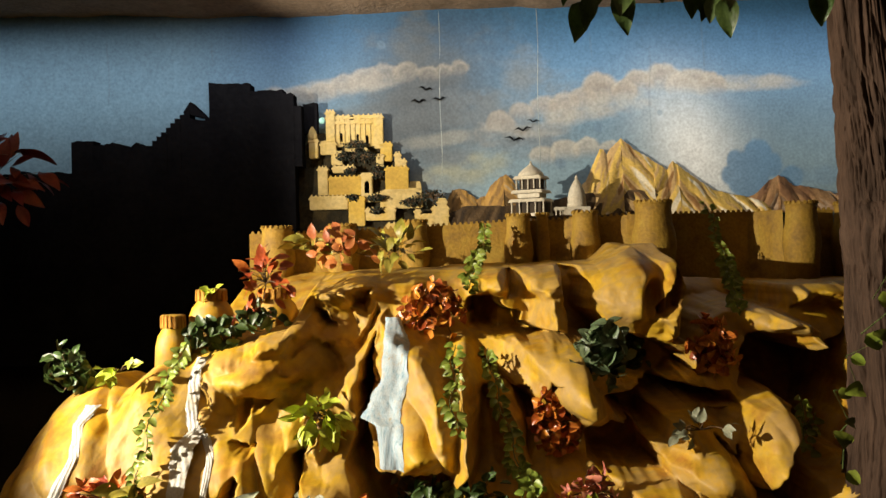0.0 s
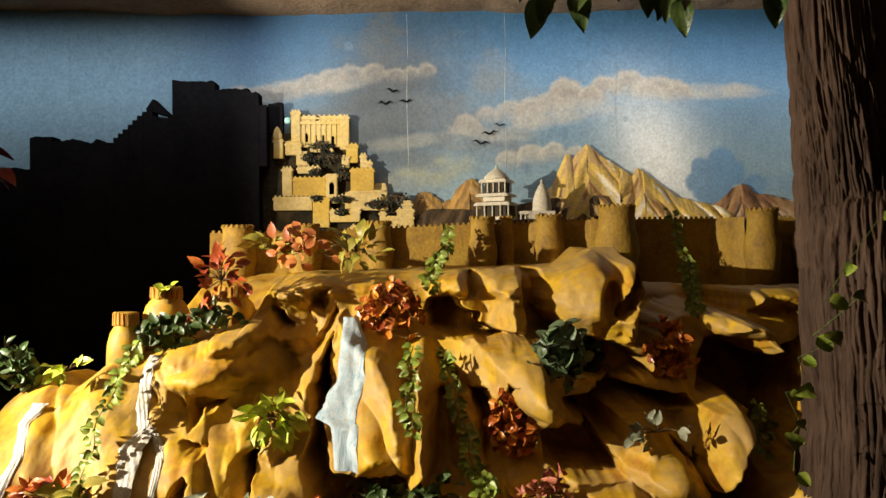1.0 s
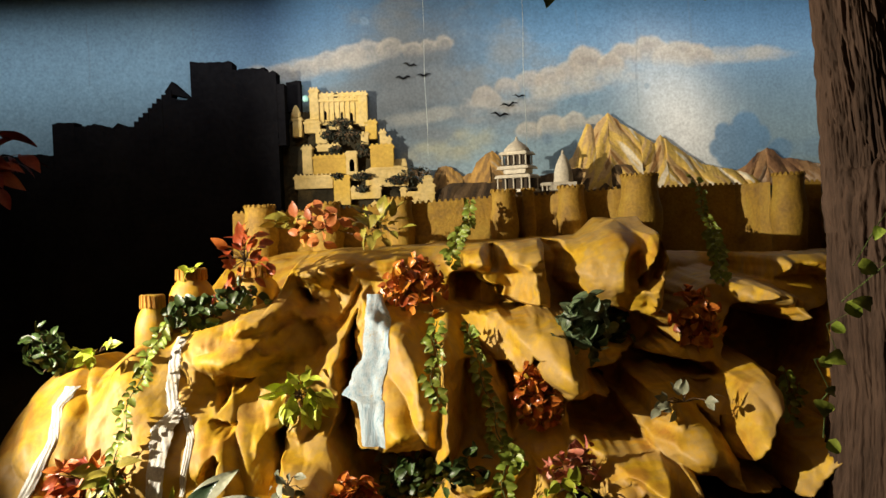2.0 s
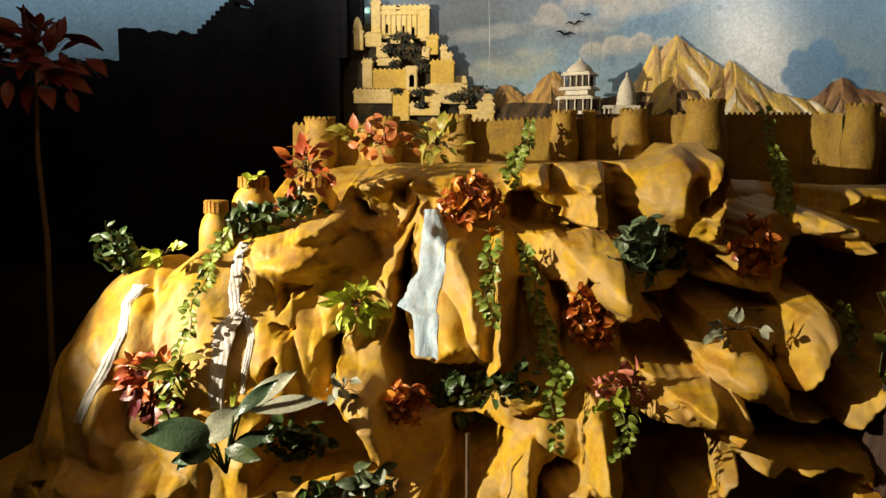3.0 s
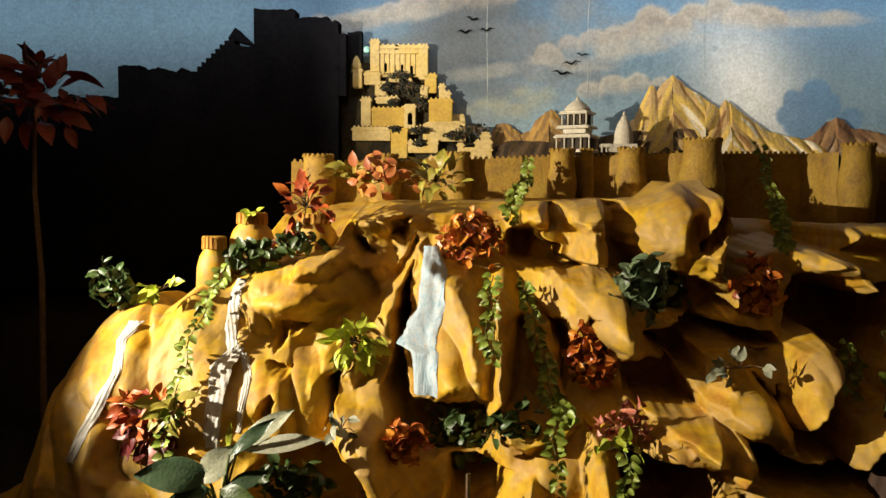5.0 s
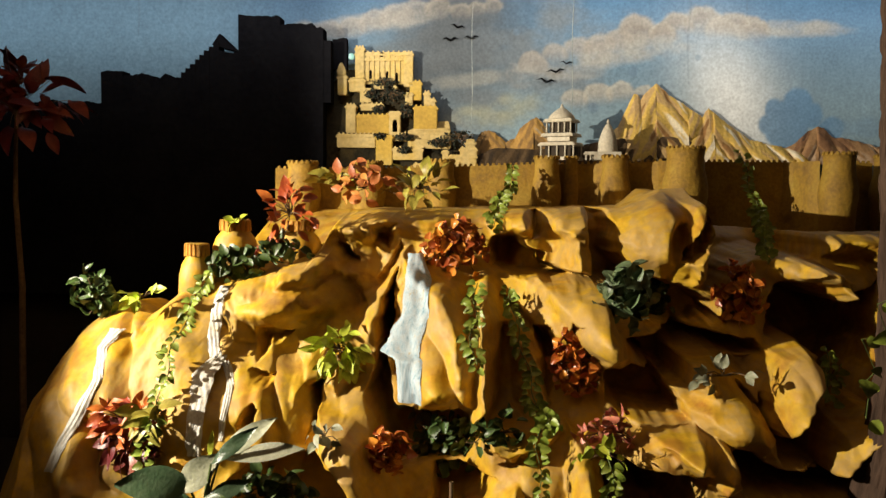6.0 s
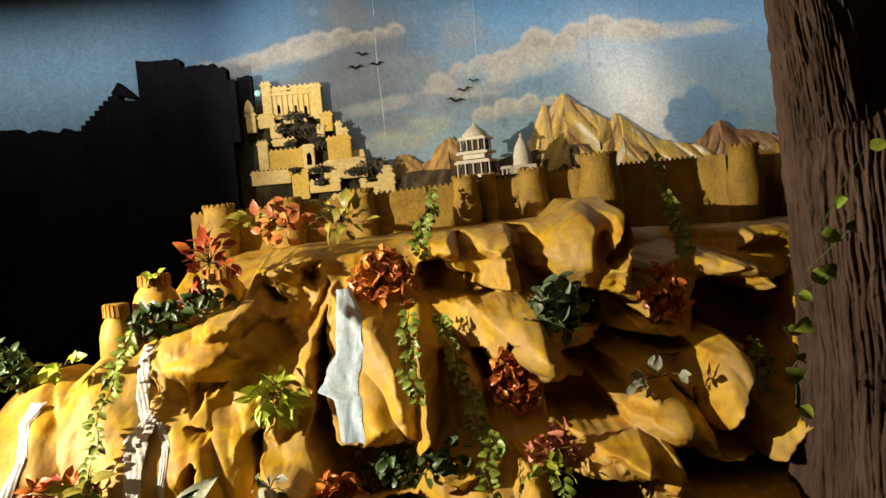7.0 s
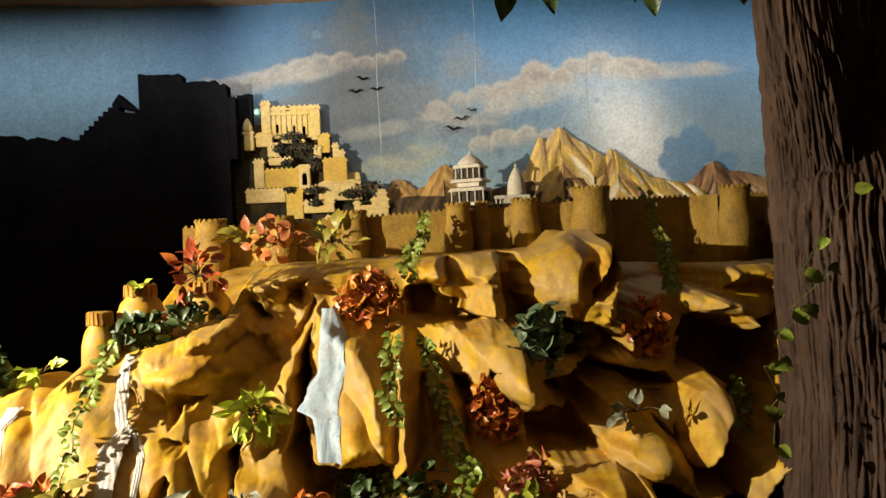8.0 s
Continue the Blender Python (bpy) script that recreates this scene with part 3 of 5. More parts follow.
def paint_sky(x, z):
    """Mural colours: blue above, pale near the horizon, brushed cloud banks, some light painted in."""
    h = smooth01((z - 1.6) / 1.55)
    low, high = np.array([0.26, 0.38, 0.44]), np.array([0.035, 0.155, 0.33])
    c = low + (high - low) * (h ** 1.6)[..., None]
    wash = fbm(x * 1.1, z * 2.2, 51)
    c = c * (0.75 + 0.5 * wash)[..., None]

    def lay(c, colour, a):
        a = np.clip(a, 0, 1)[..., None]
        return c * (1 - a) + np.array(colour) * a

    def bank(cx, cz, rx, rz, slope, seed):
        dx, dz = x - cx, z - cz - slope * (x - cx)
        n = fbm(x * 4.5, z * 8.0, seed, 5)
        return smooth01(0.85 * (1 - (dx / rx) ** 2 - (dz / rz) ** 2) - 1.9 * (0.58 - n))

    def heaps(c, spots, seed, light, shade, strength=0.9):
        """Round brushed cloud heads (x, height, radius): pale rims, brownish curled inner shading, fading base."""
        wob = 0.045 * (fbm(x * 8, z * 8, seed, 4) - 0.5) + 0.02 * (fbm(x * 24, z * 24, seed + 3, 3) - 0.5)
        for px, pz, r in spots:
            dx, dz = x - px, (z - pz) * 1.15
            d = np.hypot(dx, dz) / r + wob / r
            turn = np.arctan2(dz, dx)
            curl = 0.5 + 0.5 * np.sin(11 * d + 1.6 * turn + seed + 9 * px)
            rim = smooth01((d - 0.35) / 0.5) * smooth01(0.5 + dz / r)
            tone = np.array(shade) + (np.array(light) - np.array(shade)) * np.clip(0.30 + 0.55 * rim + 0.25 * curl - 0.15, 0, 1)[..., None]
            a = (strength * smooth01((1 - d) / 0.30) * smooth01(0.75 + 0.9 * dz / r))[..., None]
            c = c * (1 - a) + tone * a
        return c

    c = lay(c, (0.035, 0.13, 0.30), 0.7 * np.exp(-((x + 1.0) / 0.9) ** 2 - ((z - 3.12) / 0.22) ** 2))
    # left sky laid paler, making up in paint for the weak wash
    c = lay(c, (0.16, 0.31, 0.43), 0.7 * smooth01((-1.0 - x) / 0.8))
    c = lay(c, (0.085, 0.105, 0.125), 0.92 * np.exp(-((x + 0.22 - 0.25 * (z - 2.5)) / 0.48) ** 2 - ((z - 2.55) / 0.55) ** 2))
    c = lay(c, (0.13, 0.15, 0.165), 0.8 * bank(-0.25, 2.55, 0.75, 0.75, 0.3, 75))
    c = lay(c, (0.17, 0.20, 0.225), 0.8 * bank(0.15, 2.45, 0.9, 0.5, 0.2, 61))
    c = lay(c, (0.42, 0.40, 0.35), 0.85 * bank(-0.80, 2.67, 0.7, 0.10, 0.18, 62))
    c = lay(c, (0.40, 0.38, 0.33), 0.9 * bank(0.95, 2.56, 1.0, 0.13, 0.20, 63))
    c = lay(c, (0.42, 0.39, 0.33), 0.8 * bank(1.75, 2.67, 0.6, 0.06, 0.0, 66))
    c = lay(c, (0.36, 0.37, 0.26), 0.8 * bank(0.02, 2.16, 0.40, 0.13, 0.15, 65))
    c = lay(c, (0.34, 0.35, 0.32), 0.7 * bank(-0.1, 2.36, 0.42, 0.06, 0.12, 69))
    pale, brown = (0.46, 0.41, 0.33), (0.25, 0.20, 0.15)
    c = heaps(c, ((-1.15, 2.62, 0.13), (-0.98, 2.64, 0.12), (-0.83, 2.67, 0.11), (-0.70, 2.70, 0.12), (-0.55, 2.74, 0.12), (-0.42, 2.77, 0.11)), 2, (0.42, 0.39, 0.34), (0.22, 0.21, 0.20), 0.7)
    c = heaps(c, ((-0.30, 2.78, 0.10), (-0.16, 2.77, 0.08), (-0.05, 2.79, 0.07), (0.04, 2.80, 0.07)), 5, (0.46, 0.41, 0.33), (0.20, 0.19, 0.18), 0.75)
    c = heaps(c, ((0.30, 2.46, 0.10), (0.43, 2.52, 0.10), (0.56, 2.55, 0.11), (0.70, 2.56, 0.11), (0.82, 2.60, 0.10)), 3, pale, (0.30, 0.27, 0.24), 0.7)
    c = heaps(c, ((1.62, 2.66, 0.11), (1.50, 2.69, 0.12), (0.93, 2.66, 0.13), (1.08, 2.64, 0.09), (1.18, 2.69, 0.11), (1.32, 2.71, 0.14), (1.43, 2.67, 0.11)), 4, pale, brown, 0.9)
    c = heaps(c, ((0.55, 2.24, 0.09), (0.70, 2.265, 0.10), (0.84, 2.28, 0.10), (0.98, 2.27, 0.09)), 8, (0.56, 0.52, 0.42), (0.36, 0.33, 0.28), 0.75)
    # bright pool of light painted into the sky colour near the horizon
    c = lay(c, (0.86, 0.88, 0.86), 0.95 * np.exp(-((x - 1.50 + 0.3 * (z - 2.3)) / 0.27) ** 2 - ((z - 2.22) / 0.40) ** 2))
    # storm grey, with the paint darkened further to offset the floodlight
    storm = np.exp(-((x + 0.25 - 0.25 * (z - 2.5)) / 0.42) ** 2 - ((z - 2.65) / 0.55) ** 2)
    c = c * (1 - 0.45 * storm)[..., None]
    cover = np.zeros_like(x)
    wob = 0.05 * (fbm(x * 9, z * 9, 17, 4) - 0.5)
    for px, pz, r in ((1.90, 2.22, 0.105), (1.76, 2.20, 0.07), (1.98, 2.15, 0.09), (1.85, 2.08, 0.14), (1.83, 2.16, 0.10), (1.74, 2.10, 0.07), (2.10, 2.06, 0.09)):
        cover = np.maximum(cover, smooth01((r - np.hypot(x - px, z - pz) - wob) / 0.03))
    for px, pz, r in ((0.19, 2.655, 0.022), (0.91, 2.416, 0.032), (0.67, 2.194, 0.035), (-0.45, 2.97, 0.03), (1.30, 2.50, 0.02)):
        d = np.hypot(x - px, z - pz) / r
        c = lay(c, (0.12, 0.20, 0.30), 0.45 * smooth01((1.15 - d) / 0.4))
    for px, top, low in ((0.876, 3.05, 2.82), (-1.526, 3.05, 2.84), (1.24, 2.95, 2.3), (1.575, 3.1, 2.7), (-2.2, 3.1, 2.6), (0.60, 2.4, 2.0)):
        c = lay(c, (0.10, 0.13, 0.15), 0.30 * smooth01(1 - np.abs(x - px - 0.006 * np.sin(z * 14)) / 0.010) * smooth01((z - low) / 0.1) * smooth01((top - z) / 0.1))
    c = lay(c, (0.12, 0.27, 0.46), 0.85 * cover)
    c = lay(c, (0.20, 0.34, 0.48), 0.7 * bank(2.35, 2.08, 0.5, 0.08, -0.1, 70))
    c = 0.9 * c + 0.1 * c.mean(axis=-1, keepdims=True)
    return np.clip(c * (0.94 + 0.12 * fbm(x * 40, z * 6, 68))[..., None], 0, 1)


def backdrop():
    xs, zs = np.concatenate([np.linspace(-5.9, -2.9, 60, endpoint=False), np.linspace(-2.9, 2.9, 800, endpoint=False), np.linspace(2.9, 5.9, 60)]), np.linspace(1.0, 3.24, 300)
    X, Z = np.meshgrid(xs, zs)
    Y = 5.02 + 0.006 * np.sin(X * 2.1) + 0.004 * fbm(X * 3, Z * 2, 71)
    me = grid_mesh("backdrop", np.stack([X, Y, Z], -1), None)
    me.materials.clear()
    col = me.color_attributes.new("mural", "FLOAT_COLOR", "POINT")
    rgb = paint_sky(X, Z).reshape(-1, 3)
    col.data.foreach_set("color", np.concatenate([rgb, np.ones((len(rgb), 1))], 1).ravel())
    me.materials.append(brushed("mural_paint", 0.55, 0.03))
    o = tagged(new("backdrop", me), "painted blue sky mural with brushed clouds on panels", "mural", kind="structure")
    for x, deep in ((-0.082, 5.0222), (0.537, 5.0262)):
        bm = bmesh.new()
        tube(bm, [(x + 0.004 * math.sin(9 * z), deep, z) for z in np.linspace(1.5, 3.2, 14)], 0.0022, 0.0018, 5)
        part("panel_seam", bm, SEAM, o, "pale filled joint between mural panels", True)
    return o


def bird(x, y, z, span, tilt, parent):
    bm = bmesh.new()
    for s in (-1, 1):
        a = [(0, 0), (0.22 * s, 0.16), (0.5 * s, 0.02), (0.24 * s, 0.06), (0, -0.09)]
        vs = [bm.verts.new((p[0] * span, 0, p[1] * span)) for p in a]
        bm.faces.new(vs if s > 0 else vs[::-1])
    bmesh.ops.solidify(bm, geom=bm.faces[:], thickness=0.003)
    o = part("painted_bird", bm, INK, parent, "small black painted bird in flight")
    o.matrix_local = pose(x, y, z, 0, tilt, 0)


hall()
sky = backdrop()
for p, span, tilt in (((-0.175, 5.010, 2.684), 0.10, 12), ((-0.219, 5.010, 2.606), 0.11, 0), ((-0.089, 5.010, 2.617), 0.10, -3),
                      ((0.378, 5.010, 2.351), 0.13, 8), ((0.435, 5.010, 2.412), 0.12, -6), ((0.499, 5.010, 2.463), 0.09, 5)):
    bird(*p, span, tilt, sky)


# ---- painted mountains in low relief on the mural ----
MOUNTAIN = brushed("brushed_mountain_paint")


def peak_range(name, label, line_x, line_z, z0, y, depth, seed, tones, jag=0.02):
    """Low relief against the mural under a skyline, with slanting ridges and brush strokes in four tones from dark to light."""
    xs, ks = np.linspace(line_x[0], line_x[-1], 260), np.linspace(0, 1, 80)
    line = np.interp(xs, line_x, line_z) - z0
    line = np.maximum(0.008, line + jag * (fbm(xs * 30, xs * 0, seed, 3) - 0.5) * np.minimum(1, line * 8))
    X, K = np.meshgrid(xs, ks)
    Z = line[None, :] * K
    lean = np.interp(xs, line_x, np.gradient(np.array(line_z), np.array(line_x)))
    lean = np.convolve(np.pad(lean, 12, mode="edge"), np.ones(25) / 25, "valid")
    fall = np.where(lean[None, :] > 0, 0.45, -0.75)
    u = X - fall * Z + 0.05 * (fbm(X * 6, Z * 6, seed + 5) - 0.5)
    rid = np.abs(2 * vnoise(u * 13, Z * 3.5, seed + 1) - 1)
    Y = y - depth * (1 - K) * np.minimum(1, line[None, :] * 8) - 0.4 * depth * rid * np.sin(np.pi * K) ** 0.6
    me = grid_mesh(name, np.stack([X, Y, z0 + Z], -1), MOUNTAIN, False)
    k = np.clip(1.5 * (vnoise(u * 21, Z * 5, seed + 2) - 0.2) * 0.6 + 0.5 * vnoise(u * 52, Z * 12, seed + 3), 0, 0.999) * (len(tones) - 1)
    t = np.array(tones)
    i = k.astype(int)
    f = smooth01((k - i - 0.3) / 0.4)[..., None]
    rgb = (t[i] * (1 - f) + t[i + 1] * f).reshape(-1, 3)
    col = me.color_attributes.new("mural", "FLOAT_COLOR", "POINT")
    col.data.foreach_set("color", np.concatenate([rgb, np.ones((len(rgb), 1))], 1).ravel())
    tagged(new(name, me), label, "mountain")


SUNLIT = ((0.26, 0.13, 0.04), (0.52, 0.34, 0.14), (0.66, 0.44, 0.10), (0.80, 0.70, 0.50))
RUSSET = ((0.08, 0.04, 0.02), (0.22, 0.11, 0.05), (0.34, 0.19, 0.08), (0.46, 0.32, 0.20))
UMBER = ((0.03, 0.018, 0.008), (0.06, 0.035, 0.013), (0.10, 0.06, 0.025), (0.15, 0.09, 0.04))
peak_range("painted_mountain", "golden sunlit rocky mountain painted at the horizon",
           (0.74, 0.82, 0.875, 0.912, 0.935, 0.955, 0.99, 1.045, 1.08, 1.121, 1.16, 1.209, 1.331, 1.345, 1.366, 1.40, 1.47, 1.61, 1.79, 1.95),
           (1.99, 2.08, 2.20, 2.275, 2.28, 2.24, 2.29, 2.342, 2.31, 2.271, 2.255, 2.217, 2.14, 2.17, 2.19, 2.17, 2.105, 2.01, 1.962, 1.94), 1.85, 5.0, 0.10, 81, SUNLIT)
peak_range("painted_mountain", "small brown rocky hill painted at the horizon",
           (1.70, 1.821, 1.90, 1.94, 2.023, 2.07, 2.12, 2.205, 2.30, 2.38, 2.6, 3.0, 3.2), (1.93, 1.943, 1.99, 2.035, 2.085, 2.06, 2.02, 2.012, 1.98, 1.966, 2.0, 1.96, 1.94), 1.85, 5.0, 0.06, 82, RUSSET)
peak_range("painted_mountain", "two rounded brown rocks painted at the horizon",
           (-0.12, -0.058, -0.02, 0.025, 0.07, 0.136, 0.19, 0.22, 0.27, 0.322, 0.36, 0.40, 0.62), (1.86, 1.966, 2.035, 2.052, 2.03, 1.979, 2.0, 2.06, 2.11, 2.132, 2.10, 2.03, 1.9), 1.80, 5.0, 0.06, 83, ((0.10, 0.06, 0.02), (0.26, 0.15, 0.05), (0.42, 0.24, 0.06), (0.40, 0.30, 0.17)))
peak_range("painted_hills", "low dark brown hills painted behind the fort",
           (-0.1, -0.04, 0.064, 0.342, 0.6, 0.793, 0.966, 1.139, 1.243, 1.312, 1.5), (1.86, 1.892, 1.935, 1.93, 1.96, 1.995, 2.008, 2.012, 1.985, 1.932, 1.86), 1.78, 4.93, 0.04, 84, UMBER, 0.008)

# ---- the mountain ----
mountain = empty("rock_mountain", (0, 3.2, 0), "sculpted yellow ochre plaster mountain with folds and hollows", "rock model")
face = new("rock_face", grid_mesh("rock_face", rock_sheet() - np.array([0, 3.2, 0]), ROCK))
face.parent = mountain


def waterfall(path, widths, label, lift=0.006, mat=WATER):
    """A painted sheet of water that follows the rock."""
    n, cols = 60, 11
    ks = np.linspace(0, 1, n)
    k0 = np.linspace(0, 1, len(path))
    px, pz, pw = (np.interp(ks, k0, v) for v in ([p[0] for p in path], [p[2] for p in path], widths))
    pts = np.zeros((n, cols, 3))
    side = np.linspace(-0.5, 0.5, cols)
    deep = np.stack([rock_y(px + k * pw, pz) for k in side], 1)
    row = np.quantile(deep, 0.3, axis=1)
    row = np.convolve(np.pad(row, 8, mode="edge"), np.ones(17) / 17, "valid")
    for j, k in enumerate(side):
        edge = 1 + 0.45 * (fbm(ks * 11 + pw[0] * 90, ks * 0 + 3 * (k > 0), 91) - 0.5)
        x = px + k * pw * edge
        y = np.minimum(np.minimum(rock_y(x, pz), deep[:, j]), row) - lift * (1 - (2 * k) ** 4) - 0.006 * np.abs(np.sin(9 * k + 3 * np.sin(ks * 7))) + 0.002
        pts[:, j] = np.stack([x, y - 3.2, pz], -1)
    o = new("waterfall", grid_mesh("waterfall", pts, mat))
    o.parent = mountain
    tagged(o, label)


waterfall([(-0.269, 3.359, 1.401), (-0.246, 3.157, 1.303), (-0.249, 3.105, 1.175), (-0.282, 3.083, 1.089), (-0.299, 3.079, 1.041), (-0.256, 2.989, 1.018), (-0.253, 2.987, 0.862)], [0.06, 0.10, 0.11, 0.14, 0.15, 0.10, 0.09], "pale blue painted waterfall down the middle", 0.02, WATER_BLUE)
waterfall([(-1.041, 3.224, 1.265), (-1.053, 3.137, 1.163), (-1.040, 3.044, 1.045), (-0.998, 3.001, 0.977)], [0.045, 0.05, 0.045, 0.06], "white painted water from beneath a green bush")
waterfall([(-1.003, 3.021, 1.016), (-1.040, 2.957, 0.955), (-1.030, 2.851, 0.854), (-1.017, 2.768, 0.694)], [0.05, 0.085, 0.06, 0.05], "white painted water spilling over a ledge")
waterfall([(-0.983, 3.013, 0.995), (-0.940, 2.947, 0.912), (-0.936, 2.810, 0.740)], [0.035, 0.03, 0.02], "thin white painted trickle of water")
waterfall([(-1.442, 3.098, 1.098), (-1.477, 3.038, 1.032), (-1.446, 2.919, 0.929), (-1.500, 2.853, 0.779), (-1.568, 2.789, 0.614)], [0.06, 0.04, 0.04, 0.05, 0.04], "white painted stream running down the shoulder")

# ---- the fort wall on the ledge ----
fort = empty("fort_wall", (0, 4.4, 1.58), "ochre plaster fort wall with battlements and round towers on the rock ledge", "wall")
fort_merlon = mesh_of("merlon", box(bmesh.new(), -0.010, 0.010, -0.011, 0.011, 0, 0.019, 0.002, 0.4), WALL)


def wall_top(x):
    return float(np.interp(x, [-1.2, -0.8, 0.3, 0.75, 1.0, 1.75, 3.4], [(-1.075, 4.330, 1.780)[2], (-0.804, 4.360, 1.778)[2], (0.310, 4.440, 1.819)[2], (0.723, 4.480, 1.831)[2], (0.979, 4.500, 1.845)[2], (1.769, 4.500, 1.848)[2], 1.87]))


def wall_line(x):
    return float(np.interp(x, [-1.25, -0.2, 0.36, 0.41, 0.47, 0.53, 0.70, 0.80, 0.98, 1.12, 1.2, 1.70, 1.78, 1.92, 2.0, 3.4], [4.25, 4.42, 4.42, 4.50, 4.46, 4.53, 4.44, 4.53, 4.45, 4.44, 4.55, 4.60, 4.40, 4.38, 4.72, 4.8]))


def curtain(x0, x1):
    bm = bmesh.new()
    n = max(2, int((x1 - x0) / 0.04))
    rows = []
    for i in range(n + 1):
        x = x0 + (x1 - x0) * i / n
        y, t = wall_line(x), wall_top(x)
        rows.append([bm.verts.new(v) for v in ((x, y - 4.4 - 0.02, -0.18), (x, y - 4.4, t - 1.58), (x, y - 4.36, t - 1.58), (x, y - 4.36, -0.18))])
    for a, b in zip(rows, rows[1:]):
        for k in range(3):
            bm.faces.new((a[k], a[k + 1], b[k + 1], b[k]))
    bm.faces.new(rows[0])
    bm.faces.new(rows[-1][::-1])
    bmesh.ops.recalc_face_normals(bm, faces=bm.faces[:])
    o = part("curtain_wall", bm, WALL, fort)
    for i in range(int((x1 - x0) / 0.031)):
        x = x0 + 0.015 + i * 0.031
        piece("merlon", fort_merlon, o, pose(x, wall_line(x) - 4.385, wall_top(x) - 1.585, random.uniform(-3, 3), random.uniform(-4, 4), random.uniform(-8, 8)))


def tower(x, r, rise=0.03, out=0.02):
    y = wall_line(x) - 4.4 - out
    h = wall_top(x) - 1.58 + rise
    bm = lathe(bmesh.new(), [(r * 0.98, -0.18), (r * 1.06, 0.02), (r * 1.16, h * 0.22), (r * 1.14, h * 0.42), (r * 0.96, h * 0.66), (r * 0.92, h * 0.86), (r * 0.97, h), (r * 0.8, h + 0.001)], 28)
    o = part("tower", bm, WALL, fort, "", True)
    o.location = (x, y, 0)
    n = max(8, int(2 * math.pi * r / 0.029))
    for i in range(n):
        a = 2 * math.pi * i / n
        piece("merlon", fort_merlon, o, pose(r * 0.9 * math.cos(a), r * 0.9 * math.sin(a), h - 0.006, 0, 0, math.degrees(a) + 90))


TOWERS = ((-0.97, 0.085), (-0.62, 0.08), (-0.225, 0.07), (0.345, 0.07), (0.485, 0.035), (0.72, 0.075), (1.08, 0.105), (1.86, 0.085), (2.3, 0.1), (2.8, 0.1))
edge_x = -1.12
for tx, tr in TOWERS:
    curtain(edge_x, tx - tr * 0.7)
    tower(tx, tr, 0.06 if tx == 1.08 else 0.03, 0.09 if tx > 1 else 0.03)
    edge_x = tx + tr * 0.7
curtain(edge_x, 3.3)


# ---- the dark fort on the hill behind, in silhouette, with shade as colour ----
black_hill = empty("dark_fort_hill", (-1.6, 4.9, 1.2), "unlit hill with a stepped fort outline, shade put in as near-black colour", "hill model")


def black_block(name, x0, x1, z0, z1, y0=4.86, y1=4.97, ragged=0.02, seed=0):
    """A slab whose upper edge is crumbled."""
    y0 = y0 + 0.003 * (seed % 3)
    n = max(4, int((x1 - x0) / 0.018))
    bm = bmesh.new()
    cols = []
    for i in range(n + 1):
        x = x0 + (x1 - x0) * i / n
        t = z1 + ragged * (float(fbm(np.array([x * 22.0]), np.array([seed * 1.7]), 101)[0]) - 0.5) * 2
        cols.append([bm.verts.new(v) for v in ((x + 1.6, y0 - 4.9, z0 - 1.2), (x + 1.6, y0 - 4.9, t - 1.2), (x + 1.6, y1 - 4.9, t - 1.2), (x + 1.6, y1 - 4.9, z0 - 1.2))])
    for a, b in zip(cols, cols[1:]):
        for k in range(3):
            bm.faces.new((a[k], b[k], b[k + 1], a[k + 1]))
    bm.faces.new(cols[0])
    bm.faces.new(cols[-1][::-1])
    bmesh.ops.recalc_face_normals(bm, faces=bm.faces[:])
    return part(name, bm, HILL_SHADE, black_hill)


def span(name, a, b, z0=1.0, **kw):
    """A block from the upper left corner a to the upper right corner b."""
    black_block(name, a[0], b[0], z0, (a[2] + b[2]) / 2, **kw)


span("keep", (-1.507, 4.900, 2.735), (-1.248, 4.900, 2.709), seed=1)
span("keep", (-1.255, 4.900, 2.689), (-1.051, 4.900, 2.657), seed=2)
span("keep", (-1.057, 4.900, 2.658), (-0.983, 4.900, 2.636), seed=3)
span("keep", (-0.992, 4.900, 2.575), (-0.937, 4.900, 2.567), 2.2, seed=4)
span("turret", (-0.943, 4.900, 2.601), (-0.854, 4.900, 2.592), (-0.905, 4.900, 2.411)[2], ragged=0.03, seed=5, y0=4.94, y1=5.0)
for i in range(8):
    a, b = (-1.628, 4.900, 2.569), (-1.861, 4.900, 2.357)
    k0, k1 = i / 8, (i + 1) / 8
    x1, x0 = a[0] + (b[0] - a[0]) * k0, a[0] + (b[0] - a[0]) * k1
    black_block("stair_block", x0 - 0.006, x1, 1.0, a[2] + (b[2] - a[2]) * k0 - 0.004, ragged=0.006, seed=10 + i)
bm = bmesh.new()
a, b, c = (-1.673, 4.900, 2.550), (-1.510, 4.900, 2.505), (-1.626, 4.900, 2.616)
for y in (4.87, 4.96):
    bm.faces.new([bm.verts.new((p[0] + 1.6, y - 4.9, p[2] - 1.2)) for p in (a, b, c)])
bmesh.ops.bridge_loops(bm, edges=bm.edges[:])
part("gable", bm, HILL_SHADE, black_hill)
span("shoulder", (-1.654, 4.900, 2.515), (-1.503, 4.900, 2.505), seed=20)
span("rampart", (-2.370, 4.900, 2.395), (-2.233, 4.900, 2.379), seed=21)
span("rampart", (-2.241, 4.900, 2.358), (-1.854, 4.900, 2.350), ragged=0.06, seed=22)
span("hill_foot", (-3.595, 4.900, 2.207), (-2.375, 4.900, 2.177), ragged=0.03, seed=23)


